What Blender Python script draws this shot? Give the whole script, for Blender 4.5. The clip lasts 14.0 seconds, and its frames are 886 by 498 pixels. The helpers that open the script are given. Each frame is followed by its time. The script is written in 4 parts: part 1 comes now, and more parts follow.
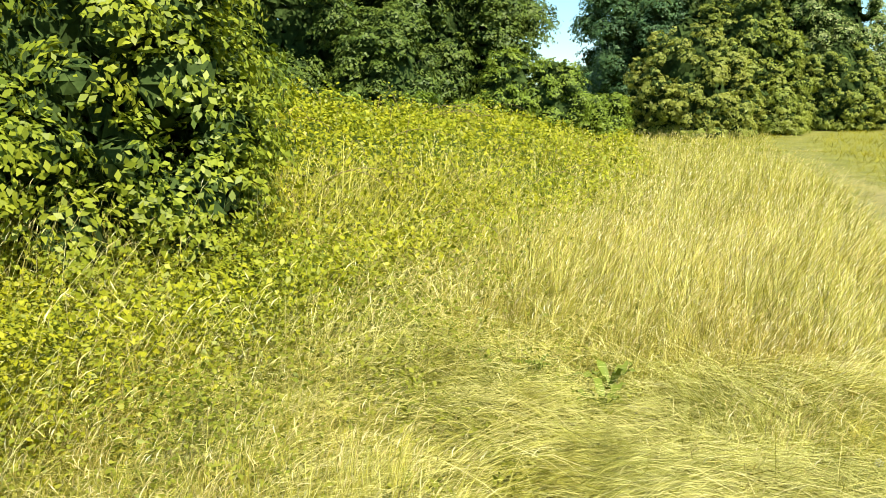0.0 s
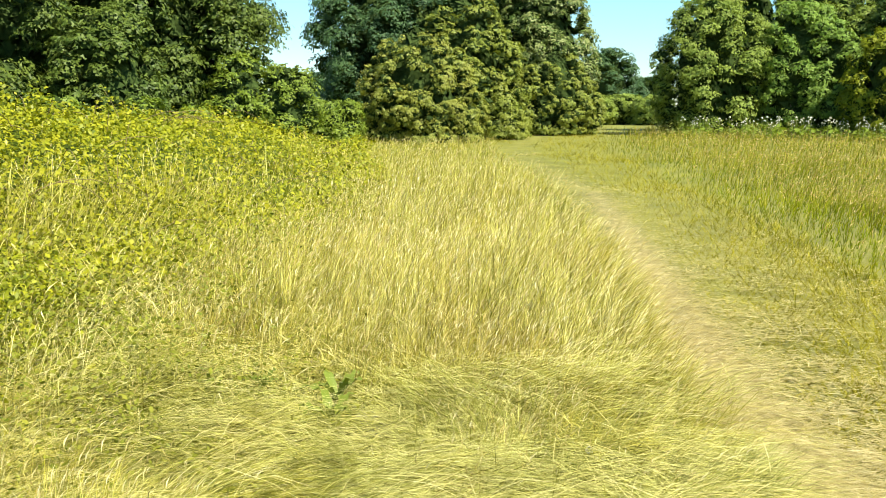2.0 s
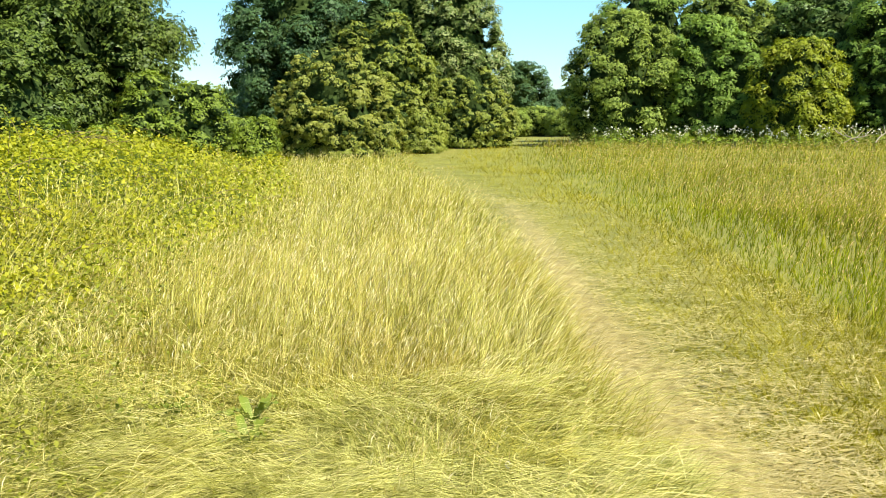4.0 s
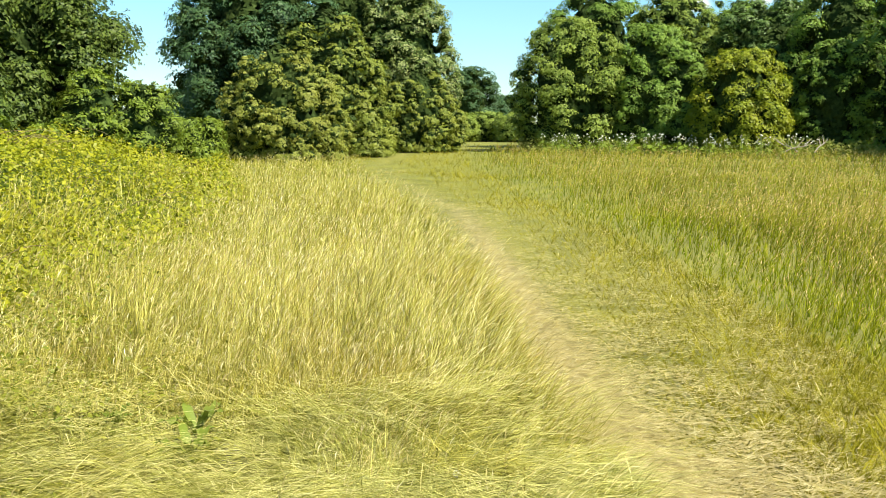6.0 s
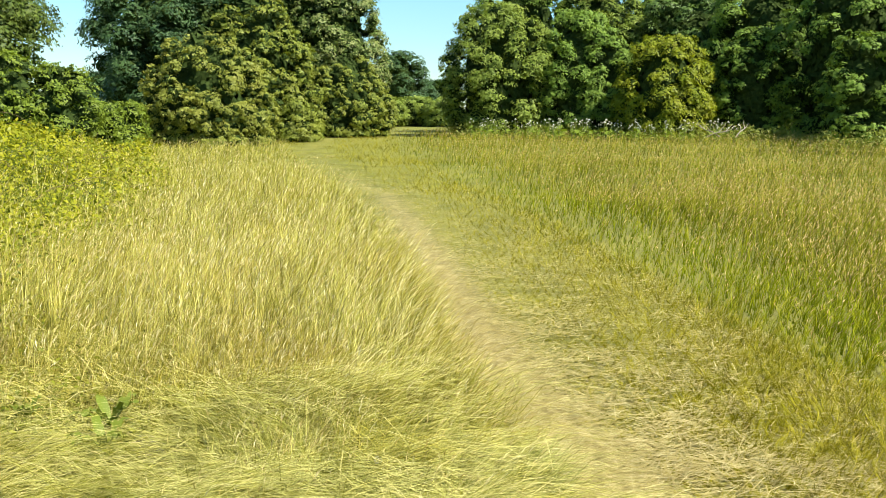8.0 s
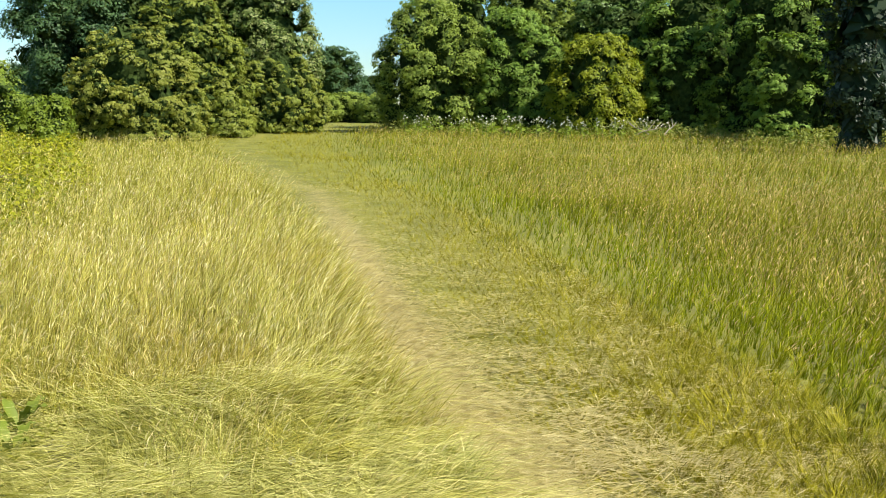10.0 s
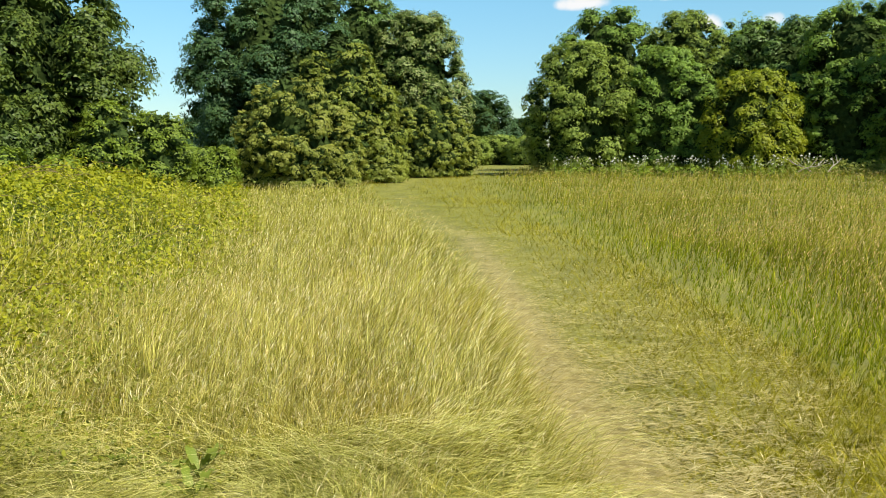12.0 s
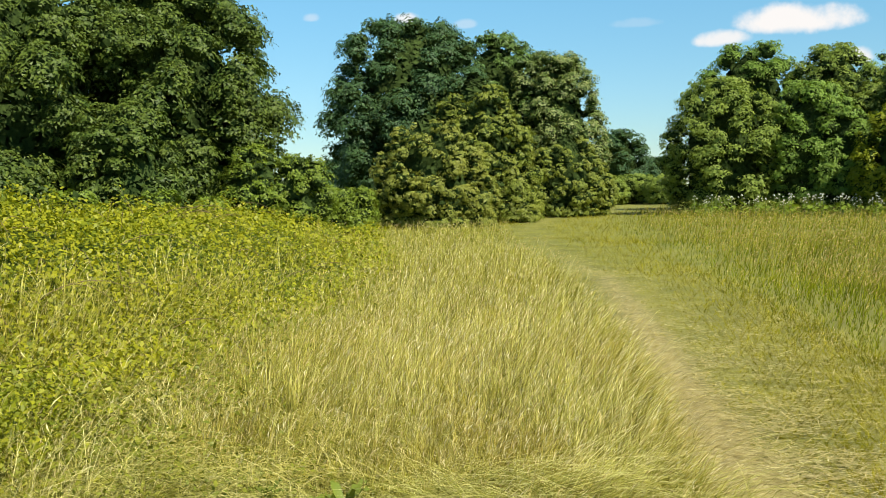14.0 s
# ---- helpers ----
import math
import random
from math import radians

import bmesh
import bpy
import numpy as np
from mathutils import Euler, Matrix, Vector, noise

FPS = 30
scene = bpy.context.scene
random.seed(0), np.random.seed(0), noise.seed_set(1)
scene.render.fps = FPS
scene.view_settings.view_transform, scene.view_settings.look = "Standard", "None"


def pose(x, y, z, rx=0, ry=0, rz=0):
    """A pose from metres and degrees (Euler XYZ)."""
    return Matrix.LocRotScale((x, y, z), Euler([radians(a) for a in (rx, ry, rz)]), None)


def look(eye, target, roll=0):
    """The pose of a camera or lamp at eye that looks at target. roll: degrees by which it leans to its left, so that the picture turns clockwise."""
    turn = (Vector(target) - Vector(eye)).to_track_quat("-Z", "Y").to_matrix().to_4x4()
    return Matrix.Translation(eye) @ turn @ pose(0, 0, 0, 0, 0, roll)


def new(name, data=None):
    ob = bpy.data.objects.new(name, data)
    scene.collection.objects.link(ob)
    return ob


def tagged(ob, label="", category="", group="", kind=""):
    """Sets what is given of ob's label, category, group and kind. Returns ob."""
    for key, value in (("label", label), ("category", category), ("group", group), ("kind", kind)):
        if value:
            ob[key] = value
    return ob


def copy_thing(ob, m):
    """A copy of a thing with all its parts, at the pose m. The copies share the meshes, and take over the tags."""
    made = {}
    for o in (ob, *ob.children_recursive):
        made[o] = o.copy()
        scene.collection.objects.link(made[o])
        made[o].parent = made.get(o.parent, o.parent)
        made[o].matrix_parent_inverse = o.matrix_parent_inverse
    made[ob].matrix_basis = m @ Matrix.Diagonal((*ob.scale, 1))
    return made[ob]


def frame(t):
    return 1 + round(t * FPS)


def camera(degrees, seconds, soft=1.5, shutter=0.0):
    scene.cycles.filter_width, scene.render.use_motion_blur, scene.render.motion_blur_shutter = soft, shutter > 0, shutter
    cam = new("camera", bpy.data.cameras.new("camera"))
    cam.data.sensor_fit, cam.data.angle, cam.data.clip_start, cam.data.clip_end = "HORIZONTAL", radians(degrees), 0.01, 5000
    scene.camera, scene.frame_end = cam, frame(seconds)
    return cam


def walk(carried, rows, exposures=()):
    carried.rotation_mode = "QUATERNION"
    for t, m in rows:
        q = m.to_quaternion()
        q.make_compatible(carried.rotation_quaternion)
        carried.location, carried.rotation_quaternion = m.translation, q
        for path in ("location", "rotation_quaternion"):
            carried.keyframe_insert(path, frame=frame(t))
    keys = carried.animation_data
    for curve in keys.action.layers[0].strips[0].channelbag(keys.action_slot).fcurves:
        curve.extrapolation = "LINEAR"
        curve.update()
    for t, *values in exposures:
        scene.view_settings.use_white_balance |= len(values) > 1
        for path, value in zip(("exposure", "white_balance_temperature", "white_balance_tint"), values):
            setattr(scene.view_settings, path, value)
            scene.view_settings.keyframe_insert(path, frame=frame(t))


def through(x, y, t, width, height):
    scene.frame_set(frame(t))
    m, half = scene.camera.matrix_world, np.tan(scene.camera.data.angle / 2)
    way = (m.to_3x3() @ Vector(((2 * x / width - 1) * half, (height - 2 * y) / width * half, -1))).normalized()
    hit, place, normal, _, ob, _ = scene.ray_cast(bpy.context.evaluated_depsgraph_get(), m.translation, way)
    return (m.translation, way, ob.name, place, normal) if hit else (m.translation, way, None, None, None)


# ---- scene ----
# Camera: held by hand at standing height, turning on the spot.
cam = camera(50.56, 14.0, soft=0.8)


def view(t, x, y, z, yaw, pitch, roll):
    """One row of the path: yaw to the left, pitch upwards, in degrees."""
    a, b = radians(yaw), radians(pitch)
    way = Vector((-math.sin(a) * math.cos(b), math.cos(a) * math.cos(b), math.sin(b)))
    eye = Vector((x, y, z))
    return t, look(eye, eye + way, roll)


walk(cam, [
    view(0.0, -0.099, -0.183, 1.624, 25.72, -8.88, -0.07),
    view(0.5, -0.088, -0.128, 1.617, 21.95, -8.74, -0.21),
    view(1.0, -0.070, -0.103, 1.618, 18.17, -8.62, -0.60),
    view(1.5, -0.056, -0.074, 1.621, 13.34, -8.52, -0.15),
    view(2.0, -0.042, -0.062, 1.627, 9.86, -8.52, 0.04),
    view(2.5, -0.029, -0.051, 1.632, 7.06, -8.38, -0.20),
    view(3.0, -0.022, -0.044, 1.635, 5.92, -8.11, -0.41),
    view(3.2, -0.017, -0.053, 1.639, 5.86, -8.04, -0.47),
    view(3.7, -0.016, -0.045, 1.642, 5.21, -7.82, -0.72),
    view(4.25, -0.024, -0.023, 1.642, 4.71, -7.65, -0.98),
    view(4.8, -0.033, -0.003, 1.643, 3.98, -7.54, -0.97),
    view(5.3, -0.034, 0.001, 1.646, 2.74, -7.47, -0.52),
    view(5.5, -0.032, -0.001, 1.648, 2.09, -7.44, -0.23),
    view(6.0, -0.029, -0.003, 1.649, 1.69, -7.49, -0.01),
    view(6.5, -0.020, -0.003, 1.649, 1.71, -7.84, 0.29),
    view(7.0, -0.012, -0.001, 1.649, 1.10, -7.97, 0.23),
    view(7.5, -0.000, 0.000, 1.651, 0.00, -8.25, 0.23),
    view(8.0, 0.016, 0.018, 1.647, -2.59, -8.40, 0.16),
    view(8.5, 0.030, 0.040, 1.649, -6.33, -8.44, 0.08),
    view(8.7, 0.036, 0.040, 1.647, -7.65, -8.37, 0.20),
    view(9.2, 0.059, 0.032, 1.648, -9.10, -8.33, 0.44),
    view(9.7, 0.088, 0.011, 1.657, -7.88, -8.48, 0.55),
    view(10.25, 0.110, -0.024, 1.672, -5.32, -8.71, 0.46),
    view(10.8, 0.105, -0.066, 1.692, -3.51, -8.84, 0.06),
    view(11.0, 0.097, -0.082, 1.699, -3.23, -8.85, -0.15),
    view(11.5, 0.096, -0.067, 1.672, 0.99, -7.41, -0.61),
    view(12.0, 0.061, -0.067, 1.747, 2.62, -6.09, -0.83),
    view(12.5, 0.071, -0.054, 1.716, 3.72, -3.31, -2.06),
    view(13.0, 0.071, -0.041, 1.724, 4.66, -2.13, -3.15),
    view(13.5, 0.038, -0.040, 1.728, 5.46, -2.97, -2.28),
    view(14.0, 0.007, -0.035, 1.736, 10.77, -3.52, -1.21),
], exposures=[(0.0, 1.2), (3.0, 1.2), (7.5, 1.05), (8.5, 1.0), (11.0, 0.78), (12.5, 0.68), (14.0, 0.64)])

# World: clear summer sky with a few fair-weather clouds, sun high on the right.
SUN = Vector((0.80, -0.66, 1.22)).normalized()
sun_data = bpy.data.lights.new("sun", "SUN")
sun_data.energy, sun_data.angle, sun_data.color = 5.0, radians(0.5), (1.0, 0.96, 0.84)
sun = new("sun", sun_data)
sun.matrix_world = look(SUN * 100, (0, 0, 0))

world = bpy.data.worlds.new("summer_sky")
scene.world = world
world.use_nodes = True
wt = world.node_tree
wt.nodes.clear()


def wmath(op, a, b=None, c=None):
    n = wt.nodes.new("ShaderNodeMath")
    n.operation = op
    for i, v in enumerate((a, b, c)):
        if v is None:
            continue
        if isinstance(v, (int, float)):
            n.inputs[i].default_value = v
        else:
            wt.links.new(v, n.inputs[i])
    return n.outputs[0]


sky = wt.nodes.new("ShaderNodeTexSky")
sky.sky_type, sky.sun_disc = "NISHITA", False
sky.sun_elevation, sky.sun_rotation = math.asin(SUN.z), math.atan2(SUN.x, SUN.y)
sky.altitude, sky.air_density, sky.dust_density, sky.ozone_density = 500, 0.8, 0.0, 3.0
coord = wt.nodes.new("ShaderNodeTexCoord")
parts_xyz = wt.nodes.new("ShaderNodeSeparateXYZ")
wt.links.new(coord.outputs["Generated"], parts_xyz.inputs[0])
ahead = wmath("MAXIMUM", parts_xyz.outputs["Y"], 0.05)
px = wmath("DIVIDE", parts_xyz.outputs["X"], ahead)
pz = wmath("DIVIDE", parts_xyz.outputs["Z"], ahead)
puff = wt.nodes.new("ShaderNodeTexNoise")
puff.inputs["Scale"].default_value, puff.inputs["Detail"].default_value, puff.inputs["Roughness"].default_value = 30.0, 5.0, 0.56
wt.links.new(coord.outputs["Generated"], puff.inputs["Vector"])
puff_off = wmath("MULTIPLY", wmath("SUBTRACT", puff.outputs[0], 0.5), 2.5)
cover = None
# bearing to the left, height, half width, half height in degrees, density
for az, el, hw, hh, dens in ((-5.8, 8.35, 1.5, 0.5, 0.9), (-10.2, 9.1, 3.4, 0.9, 1.0), (12.8, 10.25, 0.9, 0.45, 0.9), (9.3, 9.9, 0.8, 0.3, 0.3),
                             (18.4, 10.35, 0.6, 0.3, 0.35), (18.4, 12.8, 3.9, 1.0, 1.0), (10.1, 12.8, 2.4, 1.0, 1.0), (-13.1, 6.9, 0.9, 0.5, 0.9),
                             (-16.5, 7.0, 0.8, 0.4, 0.7), (-0.8, 9.55, 1.6, 0.3, 0.15), (-24.0, 13.0, 4.0, 1.0, 0.9), (34.0, 15.0, 5.0, 1.2, 0.9)):
    cx, cz = -math.tan(radians(az)), math.tan(radians(el)) / math.cos(radians(az))
    ux = wmath("DIVIDE", wmath("SUBTRACT", px, cx), math.tan(radians(hw)) * 1.1)
    uz = wmath("DIVIDE", wmath("SUBTRACT", pz, cz), math.tan(radians(hh)) * 1.25)
    uz = wmath("MAXIMUM", uz, wmath("MULTIPLY", uz, -1.5))
    r2 = wmath("ADD", wmath("MULTIPLY", ux, ux), wmath("MULTIPLY", uz, uz))
    inside = wmath("ADD", wmath("SUBTRACT", 1.0, r2), puff_off)
    soft_edge = wt.nodes.new("ShaderNodeMapRange")
    soft_edge.interpolation_type = "SMOOTHSTEP"
    wt.links.new(inside, soft_edge.inputs["Value"])
    soft_edge.inputs["From Min"].default_value, soft_edge.inputs["From Max"].default_value = -0.1, 0.95
    soft_edge.inputs["To Max"].default_value = dens
    cover = soft_edge.outputs[0] if cover is None else wmath("MAXIMUM", cover, soft_edge.outputs[0])
cloud_mix = wt.nodes.new("ShaderNodeMix")
cloud_mix.data_type = "RGBA"
wt.links.new(cover, cloud_mix.inputs["Factor"])
clear = wt.nodes.new("ShaderNodeMix")
clear.data_type, clear.blend_type = "RGBA", "MULTIPLY"
clear.inputs["Factor"].default_value = 1.0
# paler towards the horizon
haze = wt.nodes.new("ShaderNodeValToRGB")
haze.color_ramp.elements[0].position, haze.color_ramp.elements[0].color = 0.0, (0.92, 0.90, 0.76, 1)
haze.color_ramp.elements[1].position, haze.color_ramp.elements[1].color = 0.22, (1.20, 1.76, 1.56, 1)
haze.color_ramp.elements.new(0.1).color = (1.08, 1.32, 1.17, 1)
haze.color_ramp.elements.new(0.5).color = (1.0, 1.25, 1.15, 1)
wt.links.new(parts_xyz.outputs["Z"], haze.inputs[0])
wt.links.new(haze.outputs[0], clear.inputs["B"])
wt.links.new(sky.outputs[0], clear.inputs["A"])
wt.links.new(clear.outputs["Result"], cloud_mix.inputs["A"])
cloud_mix.inputs["B"].default_value = (9.0, 8.7, 8.5, 1)
back = wt.nodes.new("ShaderNodeBackground")
back.inputs["Strength"].default_value = 0.07
wt.links.new(cloud_mix.outputs["Result"], back.inputs["Color"])
wout = wt.nodes.new("ShaderNodeOutputWorld")
wt.links.new(back.outputs[0], wout.inputs["Surface"])


# ---- materials ----
def tree_of(name):
    m = bpy.data.materials.new(name)
    m.use_nodes = True
    m.node_tree.nodes.clear()
    return m, m.node_tree


def link(nt, a, b):
    nt.links.new(a, b)


def ramp(nt, fac, stops):
    r = nt.nodes.new("ShaderNodeValToRGB")
    el = r.color_ramp.elements
    while len(el) < len(stops):
        el.new(0.5)
    for e, (p, c) in zip(el, stops):
        e.position, e.color = p, (*c, 1)
    link(nt, fac, r.inputs[0])
    return r.outputs[0]


def mixc(nt, a, b, fac, how="MIX"):
    n = nt.nodes.new("ShaderNodeMix")
    n.data_type, n.blend_type = "RGBA", how
    for sock, v in (("A", a), ("B", b)):
        if isinstance(v, tuple):
            n.inputs[sock].default_value = (*v, 1)
        else:
            link(nt, v, n.inputs[sock])
    if isinstance(fac, (int, float)):
        n.inputs["Factor"].default_value = fac
    else:
        link(nt, fac, n.inputs["Factor"])
    return n.outputs["Result"]


def noise_at(nt, scale, detail=3.0, lo=0.35, hi=0.65, squash=None):
    co = nt.nodes.new("ShaderNodeTexCoord")
    n = nt.nodes.new("ShaderNodeTexNoise")
    n.inputs["Scale"].default_value, n.inputs["Detail"].default_value = scale, detail
    src = co.outputs["Object"]
    if squash:
        mp = nt.nodes.new("ShaderNodeMapping")
        mp.inputs["Scale"].default_value = squash
        link(nt, src, mp.inputs["Vector"])
        src = mp.outputs[0]
    link(nt, src, n.inputs["Vector"])
    r = nt.nodes.new("ShaderNodeMapRange")
    r.inputs["From Min"].default_value, r.inputs["From Max"].default_value = lo, hi
    link(nt, n.outputs[0], r.inputs["Value"])
    return r.outputs[0]


def thin_leaf(nt, colour, through, rough, gloss=0.3):
    """A thin sheet: diffuse and glossy front, with some light passing through."""
    p = nt.nodes.new("ShaderNodeBsdfPrincipled")
    p.inputs["Roughness"].default_value = rough
    p.inputs["Specular IOR Level"].default_value = gloss
    link(nt, colour, p.inputs["Base Color"])
    t = nt.nodes.new("ShaderNodeBsdfTranslucent")
    link(nt, mixc(nt, colour, (1.0, 1.0, 0.45), 1.0, "MULTIPLY"), t.inputs["Color"])
    m = nt.nodes.new("ShaderNodeMixShader")
    m.inputs[0].default_value = through
    link(nt, p.outputs[0], m.inputs[1])
    link(nt, t.outputs[0], m.inputs[2])
    o = nt.nodes.new("ShaderNodeOutputMaterial")
    link(nt, m.outputs[0], o.inputs["Surface"])


def leaf_mat(name, dark, mid, light, through=0.3, rough=0.5, patch=0.7, gloss=0.3, tint=None):
    """Foliage: each leaf its own shade, with broader patches of fresher or duller growth."""
    m, nt = tree_of(name)
    geo = nt.nodes.new("ShaderNodeNewGeometry")
    c = ramp(nt, geo.outputs["Random Per Island"], ((0.0, dark), (0.5, mid), (1.0, light)))
    c = mixc(nt, c, tint or light, wscale(nt, noise_at(nt, patch), 0.55))
    thin_leaf(nt, c, through, rough, gloss)
    return m


def wscale(nt, v, k):
    n = nt.nodes.new("ShaderNodeMath")
    n.operation = "MULTIPLY"
    link(nt, v, n.inputs[0])
    n.inputs[1].default_value = k
    return n.outputs[0]


def grass_mat(name, foot, tip_a, tip_b, patch_colour, patch=0.35, through=0.35, amount=0.6, rough=0.65, drift=None):
    """Blades: greener at the foot, darkened there for the shade between stems, drier towards the tip, blade by blade
    and in drifts.
    """
    m, nt = tree_of(name)
    geo = nt.nodes.new("ShaderNodeNewGeometry")
    rnd = geo.outputs["Random Per Island"]
    along = nt.nodes.new("ShaderNodeAttribute")
    along.attribute_name = "along"
    tip = ramp(nt, rnd, ((0.0, tip_a), (0.55, tuple((p + q) / 2 for p, q in zip(tip_a, tip_b))), (1.0, tip_b)))
    tip = mixc(nt, tip, patch_colour, wscale(nt, noise_at(nt, patch), amount))
    if drift:
        tip = mixc(nt, tip, drift, wscale(nt, noise_at(nt, 1.3, 3.0, 0.48, 0.64), 0.6))
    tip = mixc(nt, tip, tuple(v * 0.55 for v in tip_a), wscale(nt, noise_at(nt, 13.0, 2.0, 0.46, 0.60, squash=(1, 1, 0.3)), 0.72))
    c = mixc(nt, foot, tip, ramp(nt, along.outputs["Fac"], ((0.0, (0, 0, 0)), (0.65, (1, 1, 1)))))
    thin_leaf(nt, c, through, rough, 0.1)
    return m


def solid_mat(name, a, b, scale, rough=0.85, bump=0.3, detail=6.0, squash=None, spec=0.4):
    m, nt = tree_of(name)
    f = noise_at(nt, scale, detail, squash=squash)
    c = mixc(nt, a, b, f)
    c = mixc(nt, c, tuple(v * 0.6 for v in a), wscale(nt, noise_at(nt, scale * 6.3), 0.5))
    p = nt.nodes.new("ShaderNodeBsdfPrincipled")
    p.inputs["Roughness"].default_value = rough
    p.inputs["Specular IOR Level"].default_value = spec
    link(nt, c, p.inputs["Base Color"])
    bp = nt.nodes.new("ShaderNodeBump")
    bp.inputs["Strength"].default_value = bump
    link(nt, f, bp.inputs["Height"])
    link(nt, bp.outputs[0], p.inputs["Normal"])
    o = nt.nodes.new("ShaderNodeOutputMaterial")
    link(nt, p.outputs[0], o.inputs["Surface"])
    return m


BARK = solid_mat("bark", (0.10, 0.075, 0.05), (0.17, 0.14, 0.10), 9.0, squash=(1, 1, 0.25), bump=0.8)
# Dark green filler colour in place of the shade inside the crowns.
CROWN_SHADE = solid_mat("crown_shade", (0.030, 0.050, 0.012), (0.062, 0.092, 0.022), 5.0, bump=1.0, spec=0.05)
DEADWOOD = solid_mat("dead_wood", (0.30, 0.25, 0.19), (0.42, 0.37, 0.29), 14.0)
# Dark green that paints the shaded gaps between bramble leaves.
BRAMBLE_SHADE = solid_mat("bramble_shade", (0.045, 0.065, 0.006), (0.090, 0.115, 0.010), 3.0, bump=1.0, spec=0.05)
STONE = solid_mat("stone", (0.19, 0.18, 0.18), (0.28, 0.27, 0.27), 18.0, bump=0.5)
CANE = solid_mat("bramble_cane", (0.16, 0.10, 0.05), (0.24, 0.20, 0.07), 20.0)
WHITE = leaf_mat("white_petals", (0.50, 0.49, 0.38), (0.60, 0.59, 0.50), (0.70, 0.70, 0.64), 0.2, tint=(0.60, 0.58, 0.46))
UMBEL_STEM = leaf_mat("umbel_stem", (0.10, 0.14, 0.04), (0.15, 0.19, 0.06), (0.22, 0.24, 0.09), 0.1)

L_CHESTNUT = leaf_mat("chestnut_leaves", (0.039, 0.070, 0.011), (0.071, 0.114, 0.018), (0.133, 0.178, 0.028), 0.24, tint=(0.135, 0.175, 0.022), gloss=0.22)
L_CHESTNUT_DARK = leaf_mat("dark_chestnut_leaves", (0.030, 0.071, 0.028), (0.048, 0.103, 0.037), (0.092, 0.161, 0.055), 0.2, tint=(0.076, 0.136, 0.037), gloss=0.22)
L_CHESTNUT_MID = leaf_mat("ash_and_sycamore_leaves", (0.062, 0.120, 0.024), (0.105, 0.182, 0.035), (0.167, 0.254, 0.051), 0.26, tint=(0.152, 0.234, 0.038), gloss=0.4)
L_FLOWERING = leaf_mat("flowering_chestnut_leaves", (0.078, 0.143, 0.026), (0.150, 0.221, 0.039), (0.403, 0.403, 0.169), 0.24, tint=(0.221, 0.260, 0.058), gloss=0.4)
L_LIME = leaf_mat("lime_leaves", (0.168, 0.209, 0.028), (0.239, 0.277, 0.042), (0.335, 0.355, 0.079), 0.34, tint=(0.342, 0.336, 0.055))
L_LIME_GREEN = leaf_mat("green_lime_leaves", (0.154, 0.201, 0.024), (0.218, 0.267, 0.036), (0.305, 0.343, 0.066), 0.34, tint=(0.312, 0.325, 0.046))
L_ASH = leaf_mat("ash_leaves", (0.110, 0.196, 0.029), (0.166, 0.265, 0.044), (0.240, 0.345, 0.065), 0.32, gloss=0.15, tint=(0.246, 0.345, 0.051))
L_GREY = leaf_mat("willow_leaves", (0.139, 0.200, 0.037), (0.203, 0.275, 0.048), (0.289, 0.360, 0.074), 0.34, tint=(0.284, 0.345, 0.053), gloss=0.15)
L_YELLOW = leaf_mat("yellow_leaves", (0.169, 0.225, 0.010), (0.231, 0.288, 0.013), (0.306, 0.356, 0.022), 0.38, tint=(0.331, 0.331, 0.015))
L_FRESH = leaf_mat("hawthorn_leaves", (0.111, 0.171, 0.017), (0.166, 0.239, 0.024), (0.243, 0.313, 0.036), 0.38, tint=(0.237, 0.294, 0.028))
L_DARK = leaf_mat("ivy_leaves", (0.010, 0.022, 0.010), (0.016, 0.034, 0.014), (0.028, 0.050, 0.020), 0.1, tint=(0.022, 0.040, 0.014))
L_BRAMBLE = leaf_mat("bramble_leaves", (0.090, 0.127, 0.006), (0.230, 0.260, 0.009), (0.380, 0.377, 0.018), 0.34, patch=0.8, tint=(0.400, 0.353, 0.010))
L_SHRUB = leaf_mat("blackthorn_leaves", (0.072, 0.111, 0.010), (0.150, 0.202, 0.016), (0.299, 0.338, 0.029), 0.36, patch=1.0, tint=(0.351, 0.351, 0.018))
L_WEED = leaf_mat("weed_leaves", (0.120, 0.155, 0.012), (0.200, 0.230, 0.018), (0.330, 0.330, 0.040), 0.36, patch=2.0, tint=(0.300, 0.280, 0.026))
G_TUFT = grass_mat("grey_green_grass", (0.200, 0.225, 0.035), (0.260, 0.285, 0.055), (0.680, 0.670, 0.260), (0.390, 0.405, 0.100), patch=1.2, amount=0.4, through=0.2)
L_NETTLE = leaf_mat("nettle_leaves", (0.170, 0.220, 0.040), (0.230, 0.280, 0.055), (0.310, 0.340, 0.080), 0.35, patch=0.4, tint=(0.340, 0.340, 0.080))
L_DOCK = leaf_mat("dock_leaves", (0.120, 0.165, 0.016), (0.160, 0.210, 0.024), (0.210, 0.250, 0.040), 0.3, patch=6.0, gloss=0.15)

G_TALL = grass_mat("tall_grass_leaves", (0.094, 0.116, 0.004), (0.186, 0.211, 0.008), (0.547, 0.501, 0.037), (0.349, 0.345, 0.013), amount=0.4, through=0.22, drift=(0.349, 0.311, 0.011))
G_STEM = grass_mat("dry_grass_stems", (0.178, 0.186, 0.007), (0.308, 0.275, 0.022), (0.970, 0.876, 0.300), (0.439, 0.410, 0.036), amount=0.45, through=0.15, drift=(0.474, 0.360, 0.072))
